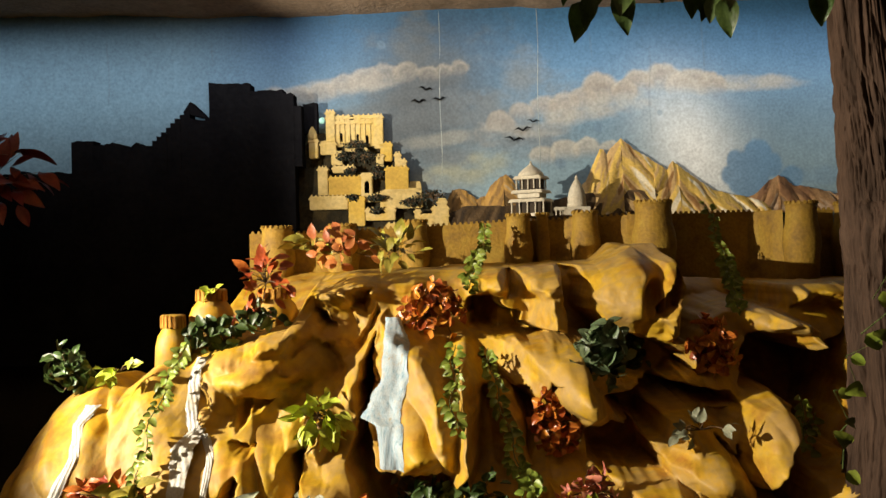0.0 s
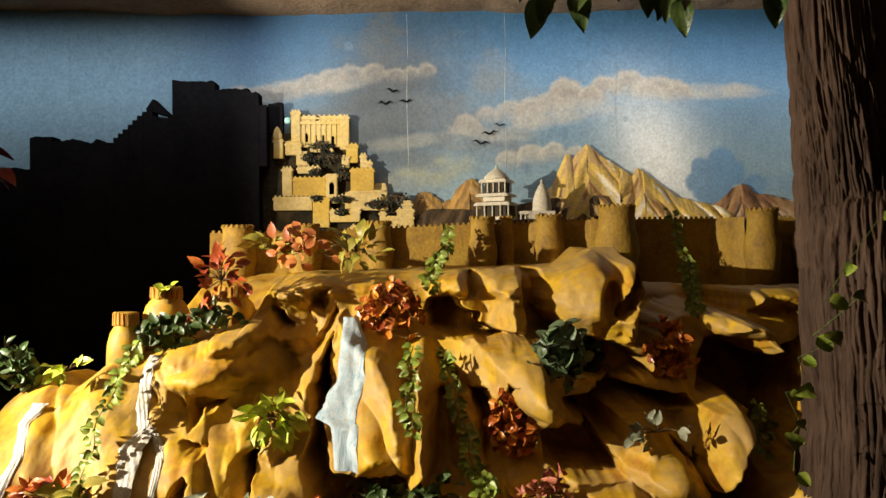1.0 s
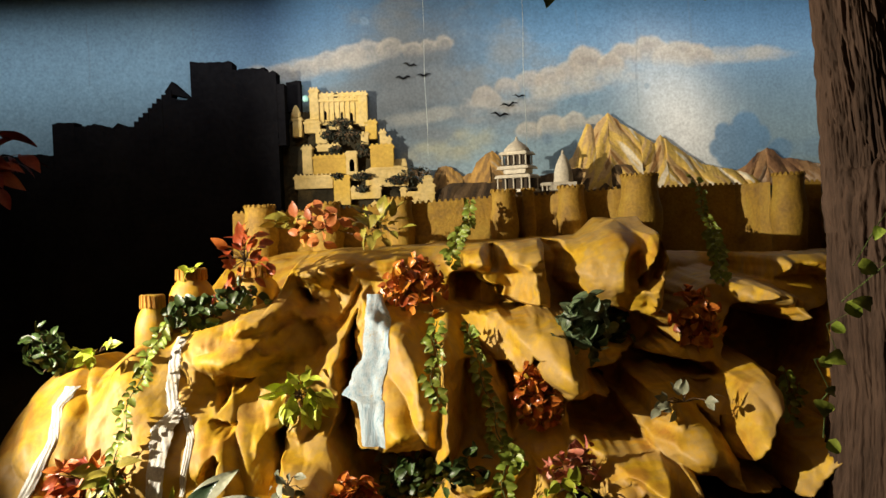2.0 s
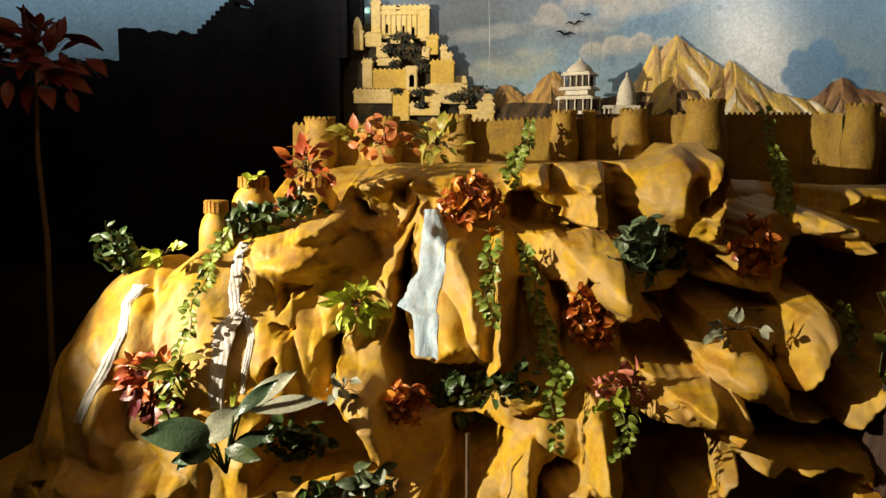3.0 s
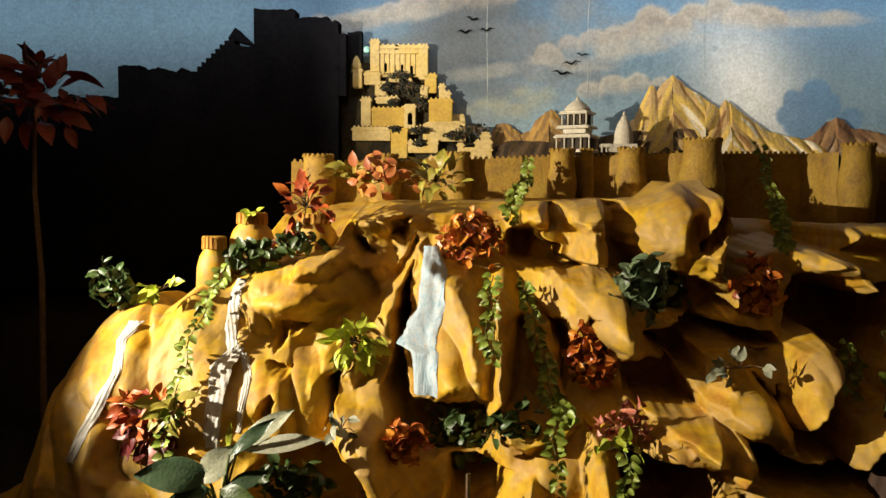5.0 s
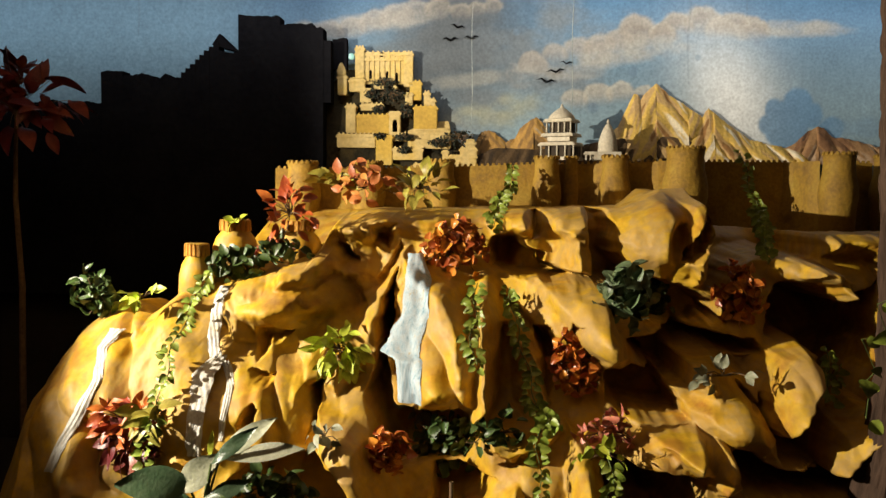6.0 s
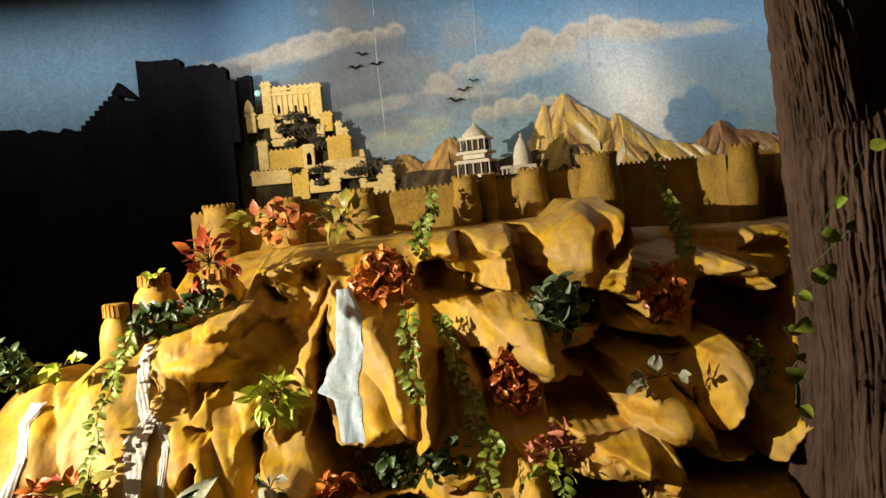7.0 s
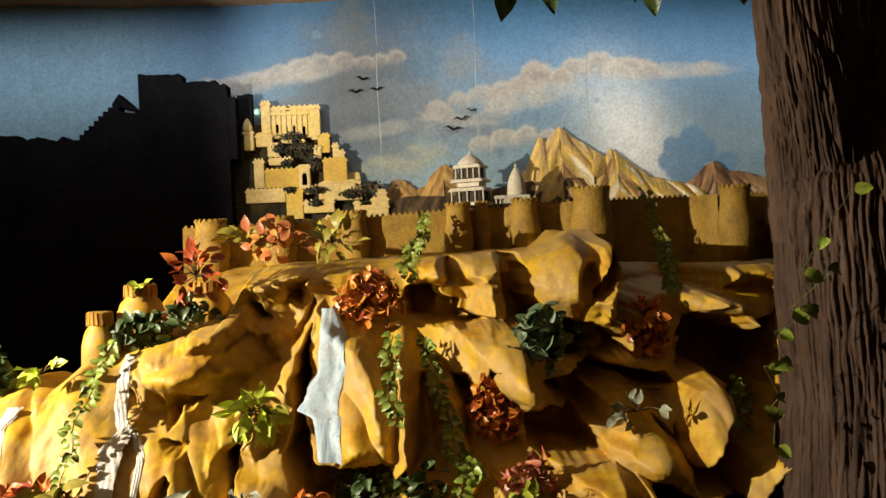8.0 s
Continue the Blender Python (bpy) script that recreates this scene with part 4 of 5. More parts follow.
# ---- leaves ----
def leaf_mesh(name, length, width, mat, curl=0.25, fold=0.2, blunt=0.8, rows=6):
    bm = bmesh.new()
    grid = []
    for i in range(rows + 1):
        t = i / rows
        w = width / 2 * max(0.04, math.sin(math.pi * min(1, t ** blunt * 0.985 + 0.015))) ** (0.45 if blunt < 0.65 else 0.8)
        line = []
        for s in (-1, -0.5, 0, 0.5, 1):
            z = -curl * length * t * t + fold * (s * s * 1.6 if blunt < 0.65 else abs(s)) * w + 0.04 * length * math.sin(5 * t + 2 * s) * abs(s)
            line.append(bm.verts.new((s * w, length * t, z)))
        grid.append(line)
    for a, b in zip(grid, grid[1:]):
        for k in range(4):
            bm.faces.new((a[k], a[k + 1], b[k + 1], b[k]))
    return mesh_of(name, bm, mat, True)


def leaf_pose(base, axis, up, scale=1.0, spin=0.0):
    y = Vector(axis).normalized()
    x = y.cross(Vector(up))
    x = x.normalized() if x.length > 1e-4 else y.orthogonal().normalized()
    z = x.cross(y)
    m = Matrix((x, y, z)).transposed().to_4x4()
    return Matrix.Translation(base) @ m @ pose(0, 0, 0, 0, spin, 0) @ Matrix.Scale(scale, 4)


LEAVES = {}


def leaves_of(mat, length, width, curl=0.3, fold=0.2, blunt=0.8, kinds=3):
    key = (mat.name, length, width)
    if key not in LEAVES:
        LEAVES[key] = [leaf_mesh("leaf", length, width, mat, curl * (0.4 + 0.6 * k), fold * (1.2 - 0.3 * k), blunt) for k in range(kinds)]
    return LEAVES[key]


def bunch(name, label, category, at, size, count, meshes, seed, droop=0.2, stem=STEM, out=(0, -1, 0.35), spread=1.0, group="", petal="leaf", flat=False):
    """A clump of leaves on wire stems, growing out of the rock at the point given."""
    rng = random.Random(seed)
    root = empty(name, Vector(at) + Vector((0, 0.03, 0)), label, category, group)
    o = Vector(out).normalized()
    bm = bmesh.new()
    for i in range(count):
        d = Vector((rng.gauss(0, 1), rng.gauss(0, 1), rng.gauss(0, 1))).normalized() * spread + o * 0.75
        d.normalize()
        r = rng.uniform(0.35, 1.0) ** 0.7
        p = Vector((d.x * size[0], d.y * size[1], d.z * size[2])) * r
        axis = (d + Vector((rng.gauss(0, 0.5), rng.gauss(0, 0.5), rng.gauss(0, 0.5) - droop))).normalized()
        up = (o + Vector((rng.gauss(0, 0.5), rng.gauss(0, 0.4), rng.gauss(0.2, 0.5))))
        if flat:
            up = d + Vector((rng.gauss(0, 0.35), rng.gauss(0, 0.35) - 0.3, rng.gauss(0.1, 0.35)))
            axis = Vector((rng.gauss(0, 1), rng.gauss(0, 0.5), rng.gauss(-droop, 1)))
        me = rng.choice(meshes)
        k = rng.uniform(0.7, 1.25)
        piece(petal, me, root, leaf_pose(p, axis, up, k, rng.uniform(-30, 30)))
        if i % 2 == 0:
            tube(bm, [(0, 0, 0), p * 0.5 + Vector((rng.gauss(0, 0.008), rng.gauss(0, 0.008), 0.01)), p], 0.003, 0.0018, 4)
    part("twig", bm, stem, root, "thin brown wire twigs")
    return root


def garland(label, path, meshes, seed, step=0.011, side=0.016, group="ivy garlands"):
    """Leaves set on alternate sides of a hanging vine."""
    rng = random.Random(seed)
    root = empty("ivy_garland", path[0], label, "ivy", group)
    o = Vector(path[0])
    pts = []
    for a, b in zip(path, path[1:]):
        a, b = Vector(a), Vector(b)
        n = max(2, int((b - a).length / step))
        pts += [a.lerp(b, i / n) - o + Vector((0, -0.02, 0)) for i in range(n)]
    pts = [p + Vector((0.010 * math.sin(0.35 * i + seed), 0, 0)) for i, p in enumerate(pts)]
    part("vine", tube(bmesh.new(), pts[::2] if len(pts) > 5 else pts, 0.0025, 0.002, 5), VINE, root, "thin green vine")
    for i, p in enumerate(pts):
        s = 1 if i % 2 else -1
        axis = Vector((s * rng.uniform(0.3, 1.0), rng.uniform(-0.7, -0.1), rng.uniform(-0.9, 0.3)))
        piece("leaf", rng.choice(meshes), root, leaf_pose(p + Vector((s * rng.uniform(0, side), rng.uniform(-0.02, 0), 0)), axis, (rng.gauss(0, 0.4), -1, rng.uniform(0, 0.9)), rng.uniform(0.7, 1.3)))
    return root


ivy = leaves_of(IVY, 0.030, 0.026, 0.3, 0.3, 0.6)
lime = leaves_of(LIME, 0.066, 0.034, 0.3, 0.25, 0.8)
small_lime = leaves_of(LIME, 0.045, 0.032, 0.3, 0.25, 0.7)
green = leaves_of(GREEN, 0.045, 0.036, 0.4, 0.3, 0.6)
sage = leaves_of(SAGE, 0.055, 0.042, 0.4, 0.3, 0.6)
red = leaves_of(RED, 0.062, 0.034, 0.3, 0.25, 0.9)
rust = leaves_of(RUST, 0.036, 0.040, 0.35, 0.5, 0.55)
coral = leaves_of(CORAL, 0.062, 0.04, 0.25, 0.2, 0.9)
pink = leaves_of(PINK, 0.03, 0.028, 0.8, 0.5, 0.55)
olive = leaves_of(OLIVE, 0.075, 0.045, 0.35, 0.25, 0.8)
maroon = leaves_of(MAROON, 0.12, 0.06, 0.35, 0.25, 0.85)
dusty = leaves_of(DUSTY, 0.045, 0.028, 0.3, 0.25, 0.8)


# ---- the town and castle climbing the back hill ----
castle = empty("hill_castle", (-0.7, 4.985, 1.7), "cream plaster model castle and town stacked up a dark hill", "castle model")
castle.scale = (1, 0.42, 1)


def at_castle(bm):
    bmesh.ops.translate(bm, verts=bm.verts[:], vec=(0.7, -4.9, -1.7))
    return bm


def house(name, a, b, y0, y1, mat=CASTLE, merlons=0, label="", roof=0.0):
    """A block between the upper left corner a and the lower right corner b, with a coping and battlements."""
    bm = box(bmesh.new(), a[0], b[0], y0, y1, b[2], a[2], 0.004)
    box(bm, a[0] - 0.007, b[0] + 0.007, y0 - 0.007, y1, a[2] - 0.022, a[2] - 0.010, 0.002)
    if roof:
        box(bm, a[0] - 0.004, b[0] + 0.004, y0 - 0.004, y1, a[2], a[2] + roof, 0.004, 0.35)
    o = part(name, at_castle(bm), mat, castle, label)
    n = merlons
    for i in range(n):
        bm = box(bmesh.new(), -0.0055, 0.0055, -0.007, 0.007, -0.002, 0.009, 0.001, 0.3)
        q = part("merlon", bm, mat, o)
        q.location = (a[0] + (b[0] - a[0]) * (i + 0.5) / n + 0.7, y0 - 4.893, a[2] - 1.7)
    return o


def opening(parent, x, z, w, h, y, arch=True):
    """An opening with a raised surround; its shade is a dark-coloured plate."""
    bm = bmesh.new()
    pts = [(-w / 2, 0), (w / 2, 0), (w / 2, h * 0.7)]
    pts += [(w / 2 * math.cos(t), h * 0.7 + h * 0.3 * math.sin(t)) for t in (0.5, 1.05, 1.57, 2.1, 2.64)] if arch else [(w / 2, h), (-w / 2, h)]
    pts += [(-w / 2, h * 0.7)]
    f = bm.faces.new([bm.verts.new((p[0], 0, p[1])) for p in pts])
    bmesh.ops.solidify(bm, geom=[f], thickness=0.006)
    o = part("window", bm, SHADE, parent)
    o.location = (x + 0.7, y - 4.9 - 0.001, z - 1.7)


hill = np.zeros((50, 70, 3))
hx, hk = np.meshgrid(np.linspace(-1.35, 0.02, 70), np.linspace(0, 1, 50))
htop = np.interp(hx, [-1.35, -1.0, -0.85, -0.52, -0.42, -0.25, 0.02], [2.0, 2.3, 2.42, 2.42, 2.28, 2.05, 1.84])
hill[..., 0], hill[..., 2] = hx + 0.7, 1.55 + (htop - 1.55) * hk - 1.7
hill[..., 1] = 4.80 + 0.17 * hk - 0.07 * np.abs(2 * vnoise(hx * 9, hk * 5, 111) - 1) - 4.9
slope = new("castle_hill", grid_mesh("castle_hill", hill, material("dark_scrub_hill", [(0.012, 0.011, 0.006), (0.03, 0.024, 0.012), (0.10, 0.07, 0.025)], scale=6, rough=1.0, bump=0.6, bump_scale=40)))
slope.parent = castle
tagged(slope, "dark scrubby hillside between the buildings")

keep = house("keep", (-0.805, 4.860, 2.523), (-0.456, 4.860, 2.328), 4.86, 4.97, merlons=11, label="flat-topped cream castle keep")
for i in range(9):
    p, q = (-0.754, 4.860, 2.509), (-0.496, 4.860, 2.496)
    x = p[0] + (q[0] - p[0]) * i / 8
    part("pilaster", at_castle(box(bmesh.new(), x - 0.005, x + 0.005, 4.845, 4.87, p[2] - 0.17, p[2] - 0.012, 0.002)), CASTLE, keep)
part("string_course", at_castle(box(bmesh.new(), (-0.792, 4.860, 2.496)[0], (-0.462, 4.860, 2.479)[0], 4.84, 4.87, (-0.793, 4.860, 2.469)[2], (-0.792, 4.860, 2.486)[2], 0.003)), CASTLE, keep)
for px in ((-0.775, 4.850, 2.554), (-0.473, 4.850, 2.521)):
    house("corner_turret", (px[0] - 0.028, 0, px[2]), (px[0] + 0.028, 0, px[2] - 0.21), 4.835, 4.93, merlons=3)
for p in ((-0.709, 4.850, 2.359), (-0.655, 4.850, 2.354), (-0.604, 4.850, 2.350), (-0.546, 4.850, 2.342)):
    opening(keep, p[0], p[2], 0.018, 0.055, 4.86)
opening(keep, (-0.639, 4.860, 2.493)[0], (-0.639, 4.860, 2.493)[2], 0.026, 0.03, 4.86)
house("house", (-0.840, 4.820, 2.357), (-0.741, 4.820, 2.278), 4.82, 4.92, roof=0.01)
house("house", (-0.771, 4.800, 2.299), (-0.699, 4.800, 2.211), 4.80, 4.9)
house("house", (-0.764, 4.780, 2.204), (-0.624, 4.780, 2.161), 4.78, 4.88, merlons=5)
house("house", (-0.688, 4.840, 2.350), (-0.621, 4.840, 2.295), 4.84, 4.92, roof=0.008)
house("house", (-0.565, 4.830, 2.319), (-0.547, 4.830, 2.245), 4.83, 4.9)
house("house", (-0.464, 4.840, 2.345), (-0.392, 4.840, 2.229), 4.84, 4.95, GOLD, merlons=3)
house("house", (-0.491, 4.820, 2.276), (-0.445, 4.820, 2.195), 4.82, 4.9)
house("house", (-0.375, 4.820, 2.280), (-0.338, 4.820, 2.159), 4.82, 4.9, merlons=2)
house("house", (-0.348, 4.800, 2.237), (-0.303, 4.800, 2.143), 4.80, 4.9, merlons=2)
gatehouse = house("gatehouse", (-0.435, 4.780, 2.190), (-0.291, 4.780, 2.034), 4.78, 4.92, GOLD, merlons=5, label="square yellow gatehouse")
tower_house = house("tower_house", (-0.856, 4.770, 2.198), (-0.795, 4.770, 2.024), 4.77, 4.9, merlons=3)
long_house = house("long_house", (-0.789, 4.760, 2.136), (-0.585, 4.760, 2.018), 4.76, 4.9, GOLD, merlons=7, label="long yellow house with flat roof")
arch_house = house("arch_house", (-0.586, 4.750, 2.157), (-0.517, 4.750, 2.009), 4.75, 4.88)
opening(arch_house, (-0.550, 4.750, 2.030)[0], (-0.550, 4.750, 2.030)[2], 0.03, 0.075, 4.75)
house("terrace", (-0.908, 4.730, 2.016), (-0.670, 4.730, 1.932), 4.73, 4.88, merlons=9)
house("terrace", (-0.665, 4.710, 2.010), (-0.564, 4.710, 1.826), 4.71, 4.86, GOLD)
house("terrace", (-0.560, 4.700, 1.934), (-0.376, 4.700, 1.858), 4.70, 4.84, merlons=6)
house("terrace", (-0.565, 4.760, 2.025), (-0.439, 4.760, 1.975), 4.76, 4.86, merlons=4)
house("terrace", (-0.470, 4.760, 2.036), (-0.205, 4.760, 1.930), 4.77, 4.88, roof=0.02)
house("terrace", (-0.430, 4.640, 1.837), (-0.137, 4.640, 1.785), 4.64, 4.8, merlons=9)
hall_gate = house("gate", (-0.214, 4.660, 1.892), (-0.045, 4.660, 1.803), 4.66, 4.8, merlons=0, label="lit cream gate with stepped top")
house("gate_top", (-0.147, 4.660, 1.936), (-0.043, 4.660, 1.875), 4.665, 4.79, merlons=3)
house("gate_top", (-0.113, 4.660, 1.975), (-0.055, 4.660, 1.921), 4.67, 4.78, merlons=0, roof=0.012)
house("house", (-0.255, 4.700, 1.921), (-0.218, 4.700, 1.821), 4.70, 4.8)
opening(hall_gate, (-0.250, 4.700, 1.842)[0], (-0.250, 4.700, 1.842)[2], 0.03, 0.02, 4.70, False)
# a small turquoise glow, given as a pale coloured cap
part("glow_cap", at_castle(lathe(bmesh.new(), [(0.012, 0), (0.02, 0.012), (0.018, 0.03), (0.006, 0.04)], 12, ((-0.826, 4.840, 2.474)))), material("turquoise_glow_colour", [(0.25, 0.62, 0.58), (0.45, 0.75, 0.70)], scale=20, rough=0.2), castle, "small cap whose turquoise colour stands for a glow", True)
house("spire_base", (-0.910, 4.820, 2.379), (-0.853, 4.820, 2.257), 4.80, 4.92)
spire = part("spire", at_castle(lathe(bmesh.new(), [(0.03, 0), (0.03, 0.03), (0.022, 0.06), (0.004, 0.10)], 12, ((-0.887, 4.820, 2.375)))), CASTLE, castle, "pointed cream roof", True)
ribs = part("stairway", at_castle(box(bmesh.new(), (-0.307, 4.860, 2.149)[0], (-0.200, 4.860, 2.062)[0], 4.88, 4.95, 2.0, (-0.308, 4.860, 2.132)[2] - 0.03, 0.004, 0.4)), CASTLE, castle)
def scrub(p, w, h, seed):
    """A dark bush of many small leaves against the hillside, uneven in outline."""
    bunch("shrub", "dark little shrub between the model houses", "bush", p, (w, 0.02, h), 110, leaves_of(SCRUB, 0.015, 0.013, 0.4, 0.3, 0.6), seed, group="castle shrubs", flat=True)


SCRUB = leaf_material("dark_scrub_leaf", [(0.008, 0.012, 0.006), (0.025, 0.03, 0.012)], rough=0.8)
scrub((-0.619, 4.930, 2.334), 0.10, 0.035, 201)
scrub((-0.578, 4.920, 2.257), 0.11, 0.05, 202)
scrub((-0.483, 4.910, 2.158), 0.05, 0.05, 203)
scrub((-0.696, 4.920, 2.259), 0.05, 0.04, 204)
scrub((-0.647, 4.900, 2.171), 0.05, 0.02, 205)
scrub((-0.158, 4.880, 1.991), 0.12, 0.06, 206)
scrub((-0.279, 4.880, 1.963), 0.08, 0.03, 207)
scrub((-0.636, 4.880, 2.001), 0.05, 0.02, 208)
scrub((-0.484, 4.880, 1.998), 0.07, 0.02, 209)
scrub((-0.486, 4.870, 1.916), 0.05, 0.02, 210)


# ---- temples behind the battlements ----
def pavilion(at, s):
    root = empty("temple_pavilion", (0, 0, 0), "white two-storey pavilion temple with columns and dome", "temple model")
    root.matrix_world = pose(*at, 0, 0, -28)
    bm = box(bmesh.new(), -s * 0.5, s * 0.5, -s * 0.35, s * 0.35, 0, s * 0.08, 0.003)
    part("plinth", bm, TEMPLE, root)
    for tier, (w, z0, h) in enumerate(((0.46, 0.08, 0.30), (0.40, 0.50, 0.12), (0.34, 0.74, 0.26))):
        n = 5 if tier != 1 else 0
        for i in range(n):
            for yy in (-0.30, 0.30):
                bm = lathe(bmesh.new(), [(s * 0.03, 0), (s * 0.022, s * 0.03), (s * 0.022, s * (h - 0.03)), (s * 0.034, s * h)], 10)
                part("column", bm, TEMPLE, root, "", True).location = ((-w + 2 * w * i / (n - 1)) * s, yy * s * w * 2, z0 * s)
        # cores behind columns are coloured dark for the shade there
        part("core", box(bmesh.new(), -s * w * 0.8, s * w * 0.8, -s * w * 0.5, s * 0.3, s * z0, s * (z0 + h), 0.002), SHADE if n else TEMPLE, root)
        part("cornice", box(bmesh.new(), -s * (w + 0.08), s * (w + 0.08), -s * (w * 0.6 + 0.12), s * 0.34, s * (z0 + h), s * (z0 + h + 0.09), 0.004, 0.12), TEMPLE, root)
    part("dome", lathe(bmesh.new(), [(s * 0.36, s * 1.08), (s * 0.33, s * 1.17), (s * 0.22, s * 1.28), (s * 0.10, s * 1.36), (s * 0.05, s * 1.40), (s * 0.015, s * 1.5)], 20), TEMPLE, root, "", True)


def shikhara(at, s):
    root = empty("spire_temple", at, "white curved spire temple with a small porch", "temple model")
    prof = [(s * 0.30 * (1 - (k / 10) ** 2.3) ** 0.9 + s * 0.012, s * (0.25 + 0.95 * k / 10)) for k in range(11)]
    part("spire", lathe(bmesh.new(), prof, 16), TEMPLE, root, "", True)
    part("finial", lathe(bmesh.new(), [(s * 0.04, s * 1.17), (s * 0.05, s * 1.21), (s * 0.01, s * 1.3)], 10), TEMPLE, root, "", True)
    part("base", box(bmesh.new(), -s * 0.45, s * 0.38, -s * 0.4, s * 0.3, 0, s * 0.26, 0.003), TEMPLE, root)
    part("porch", box(bmesh.new(), -s * 0.75, -s * 0.40, -s * 0.42, s * 0.1, s * 0.16, s * 0.26, 0.003), TEMPLE, root)
    for i in range(3):
        part("porch_post", box(bmesh.new(), -s * (0.74 - 0.14 * i), -s * (0.70 - 0.14 * i), -s * 0.41, -s * 0.37, 0, s * 0.17), TEMPLE, root)
    # doorway shade is a thin dark-coloured block
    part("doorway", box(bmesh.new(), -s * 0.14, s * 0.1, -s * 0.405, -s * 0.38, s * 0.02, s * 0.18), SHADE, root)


pavilion((0.453, 4.740, 1.855), 0.22)
shikhara((0.723, 4.740, 1.856), 0.185)


# ---- crenellated planter towers on the shoulder ----
merlon_slat = mesh_of("slat", box(bmesh.new(), -0.0075, 0.0075, -0.006, 0.006, 0, 0.056, 0.002, 0.25), CROWN)


def planter(at, r, h):
    root = empty("planter_tower", at, "round ochre tower planter with an orange crenellated rim", "planter", "planter towers")
    part("body", lathe(bmesh.new(), [(r * 1.6, -0.14), (r * 1.45, h * 0.08), (r * 1.22, h * 0.4), (r * 0.86, h * 0.62), (r * 0.9, h), (r * 0.6, h - 0.002)], 30), ROCK, root, "", True)
    n = 17
    for i in range(n):
        t = 2 * math.pi * i / n
        piece("slat", merlon_slat, root, pose(r * 0.92 * math.cos(t), r * 0.92 * math.sin(t), h * 0.62 + random.uniform(-0.004, 0.004), 0, random.uniform(-4, 4), math.degrees(t) + 90) @ Matrix.Diagonal((r / 0.047, 1, h * 0.0068 / 0.001 / 1.0 * 0.95, 1)))


planter((-1.179, 3.250, 1.293), 0.050, 0.14)
planter((-1.051, 3.360, 1.405), 0.066, 0.125)
planter((-0.797, 3.440, 1.401), 0.073, 0.13)

# ---- plants on the mountain ----
bunch("coral_leaf_plant", "coral and pale pink broad-leaved artificial plant on the ledge", "plant", (-0.558, 3.750, 1.672), (0.17, 0.08, 0.13), 52, coral, 1, flat=True, out=(0, -0.6, 0.7))
bunch("coral_leaf_plant", "yellow-olive broad-leaved artificial plant on the ledge", "plant", (-0.710, 3.780, 1.662), (0.09, 0.07, 0.10), 12, olive, 2, out=(0, -0.6, 0.7))
bunch("olive_plant", "olive and yellow leafy artificial plant beside the wall", "plant", (-0.302, 3.800, 1.672), (0.13, 0.08, 0.10), 34, olive, 3, out=(0, -0.5, 0.8))
bunch("red_leaf_plant", "red and orange leafy plant growing from a planter", "plant", (-0.788, 3.221, 1.556), (0.10, 0.07, 0.13), 46, red, 4, out=(0, -0.4, 0.9))
bunch("seedling", "few pale green leaves in a planter", "plant", (-1.018, 3.255, 1.513), (0.04, 0.03, 0.03), 7, small_lime, 5, out=(0, -0.3, 0.9))
bunch("green_bush", "dark green leafy bush hanging over the water", "bush", (-0.996, 3.203, 1.359), (0.13, 0.08, 0.08), 90, green, 6, flat=True, droop=0.5)
bunch("flowering_ground_plant", "small green plant with orange flowers behind the bush", "plant", (-0.810, 3.199, 1.413), (0.11, 0.05, 0.05), 40, green, 7, flat=True)
bunch("orange_blossoms", "small orange blossoms among green leaves", "flowers", (-0.842, 3.237, 1.422), (0.12, 0.04, 0.04), 16, pink, 8, flat=True, petal="petal")
# dark green leaves in place of sage stand in for shade
bunch("green_bush", "leafy bush on the dark shoulder, its shade given by dark leaves", "bush", (-1.585, 3.151, 1.228), (0.11, 0.05, 0.09), 90, green, 9, flat=True)
bunch("green_bush", "bright green leafy sprig on the shoulder", "bush", (-1.330, 3.044, 1.227), (0.08, 0.05, 0.05), 18, small_lime, 10)
bunch("rust_blossom_bush", "rust-orange dried blossom bush above the waterfall", "flowers", (-0.106, 3.284, 1.426), (0.14, 0.09, 0.14), 150, rust, 11, flat=True, petal="petal", group="rust blossoms")
bunch("rust_blossom_bush", "rust-orange dried blossom bush on shaded rock", "flowers", (1.007, 3.118, 1.255), (0.10, 0.07, 0.14), 130, rust, 12, flat=True, petal="petal", group="rust blossoms")
bunch("rust_blossom_bush", "rust-orange dried blossoms beside the ivy", "flowers", (0.365, 2.961, 1.012), (0.10, 0.07, 0.15), 120, rust, 13, flat=True, petal="petal", group="rust blossoms")
bunch("rust_blossom_bush", "dark rust round blossom cluster low on the rock", "flowers", (-0.321, 2.805, 0.705), (0.085, 0.06, 0.075), 90, rust, 14, flat=True, petal="petal", group="rust blossoms")
bunch("pink_flower_plant", "pink and peach flower clusters with pale leaves", "flowers", (0.457, 2.754, 0.813), (0.12, 0.06, 0.09), 60, pink, 15, flat=True, petal="petal")
bunch("pink_flower_leaves", "yellow-green leaves under the pink flowers", "plant", (0.425, 2.669, 0.760), (0.10, 0.05, 0.08), 18, small_lime, 16, droop=0.5)
bunch("red_leaf_plant", "bright red and maroon leafy plant on the slope", "plant", (-1.290, 2.803, 0.791), (0.13, 0.07, 0.10), 62, red, 17, droop=0.3)
bunch("red_leaf_plant", "dark maroon hanging leaves under the red plant", "plant", (-1.257, 2.767, 0.718), (0.10, 0.05, 0.07), 20, leaves_of(MAROON, 0.08, 0.045), 18, droop=0.8)
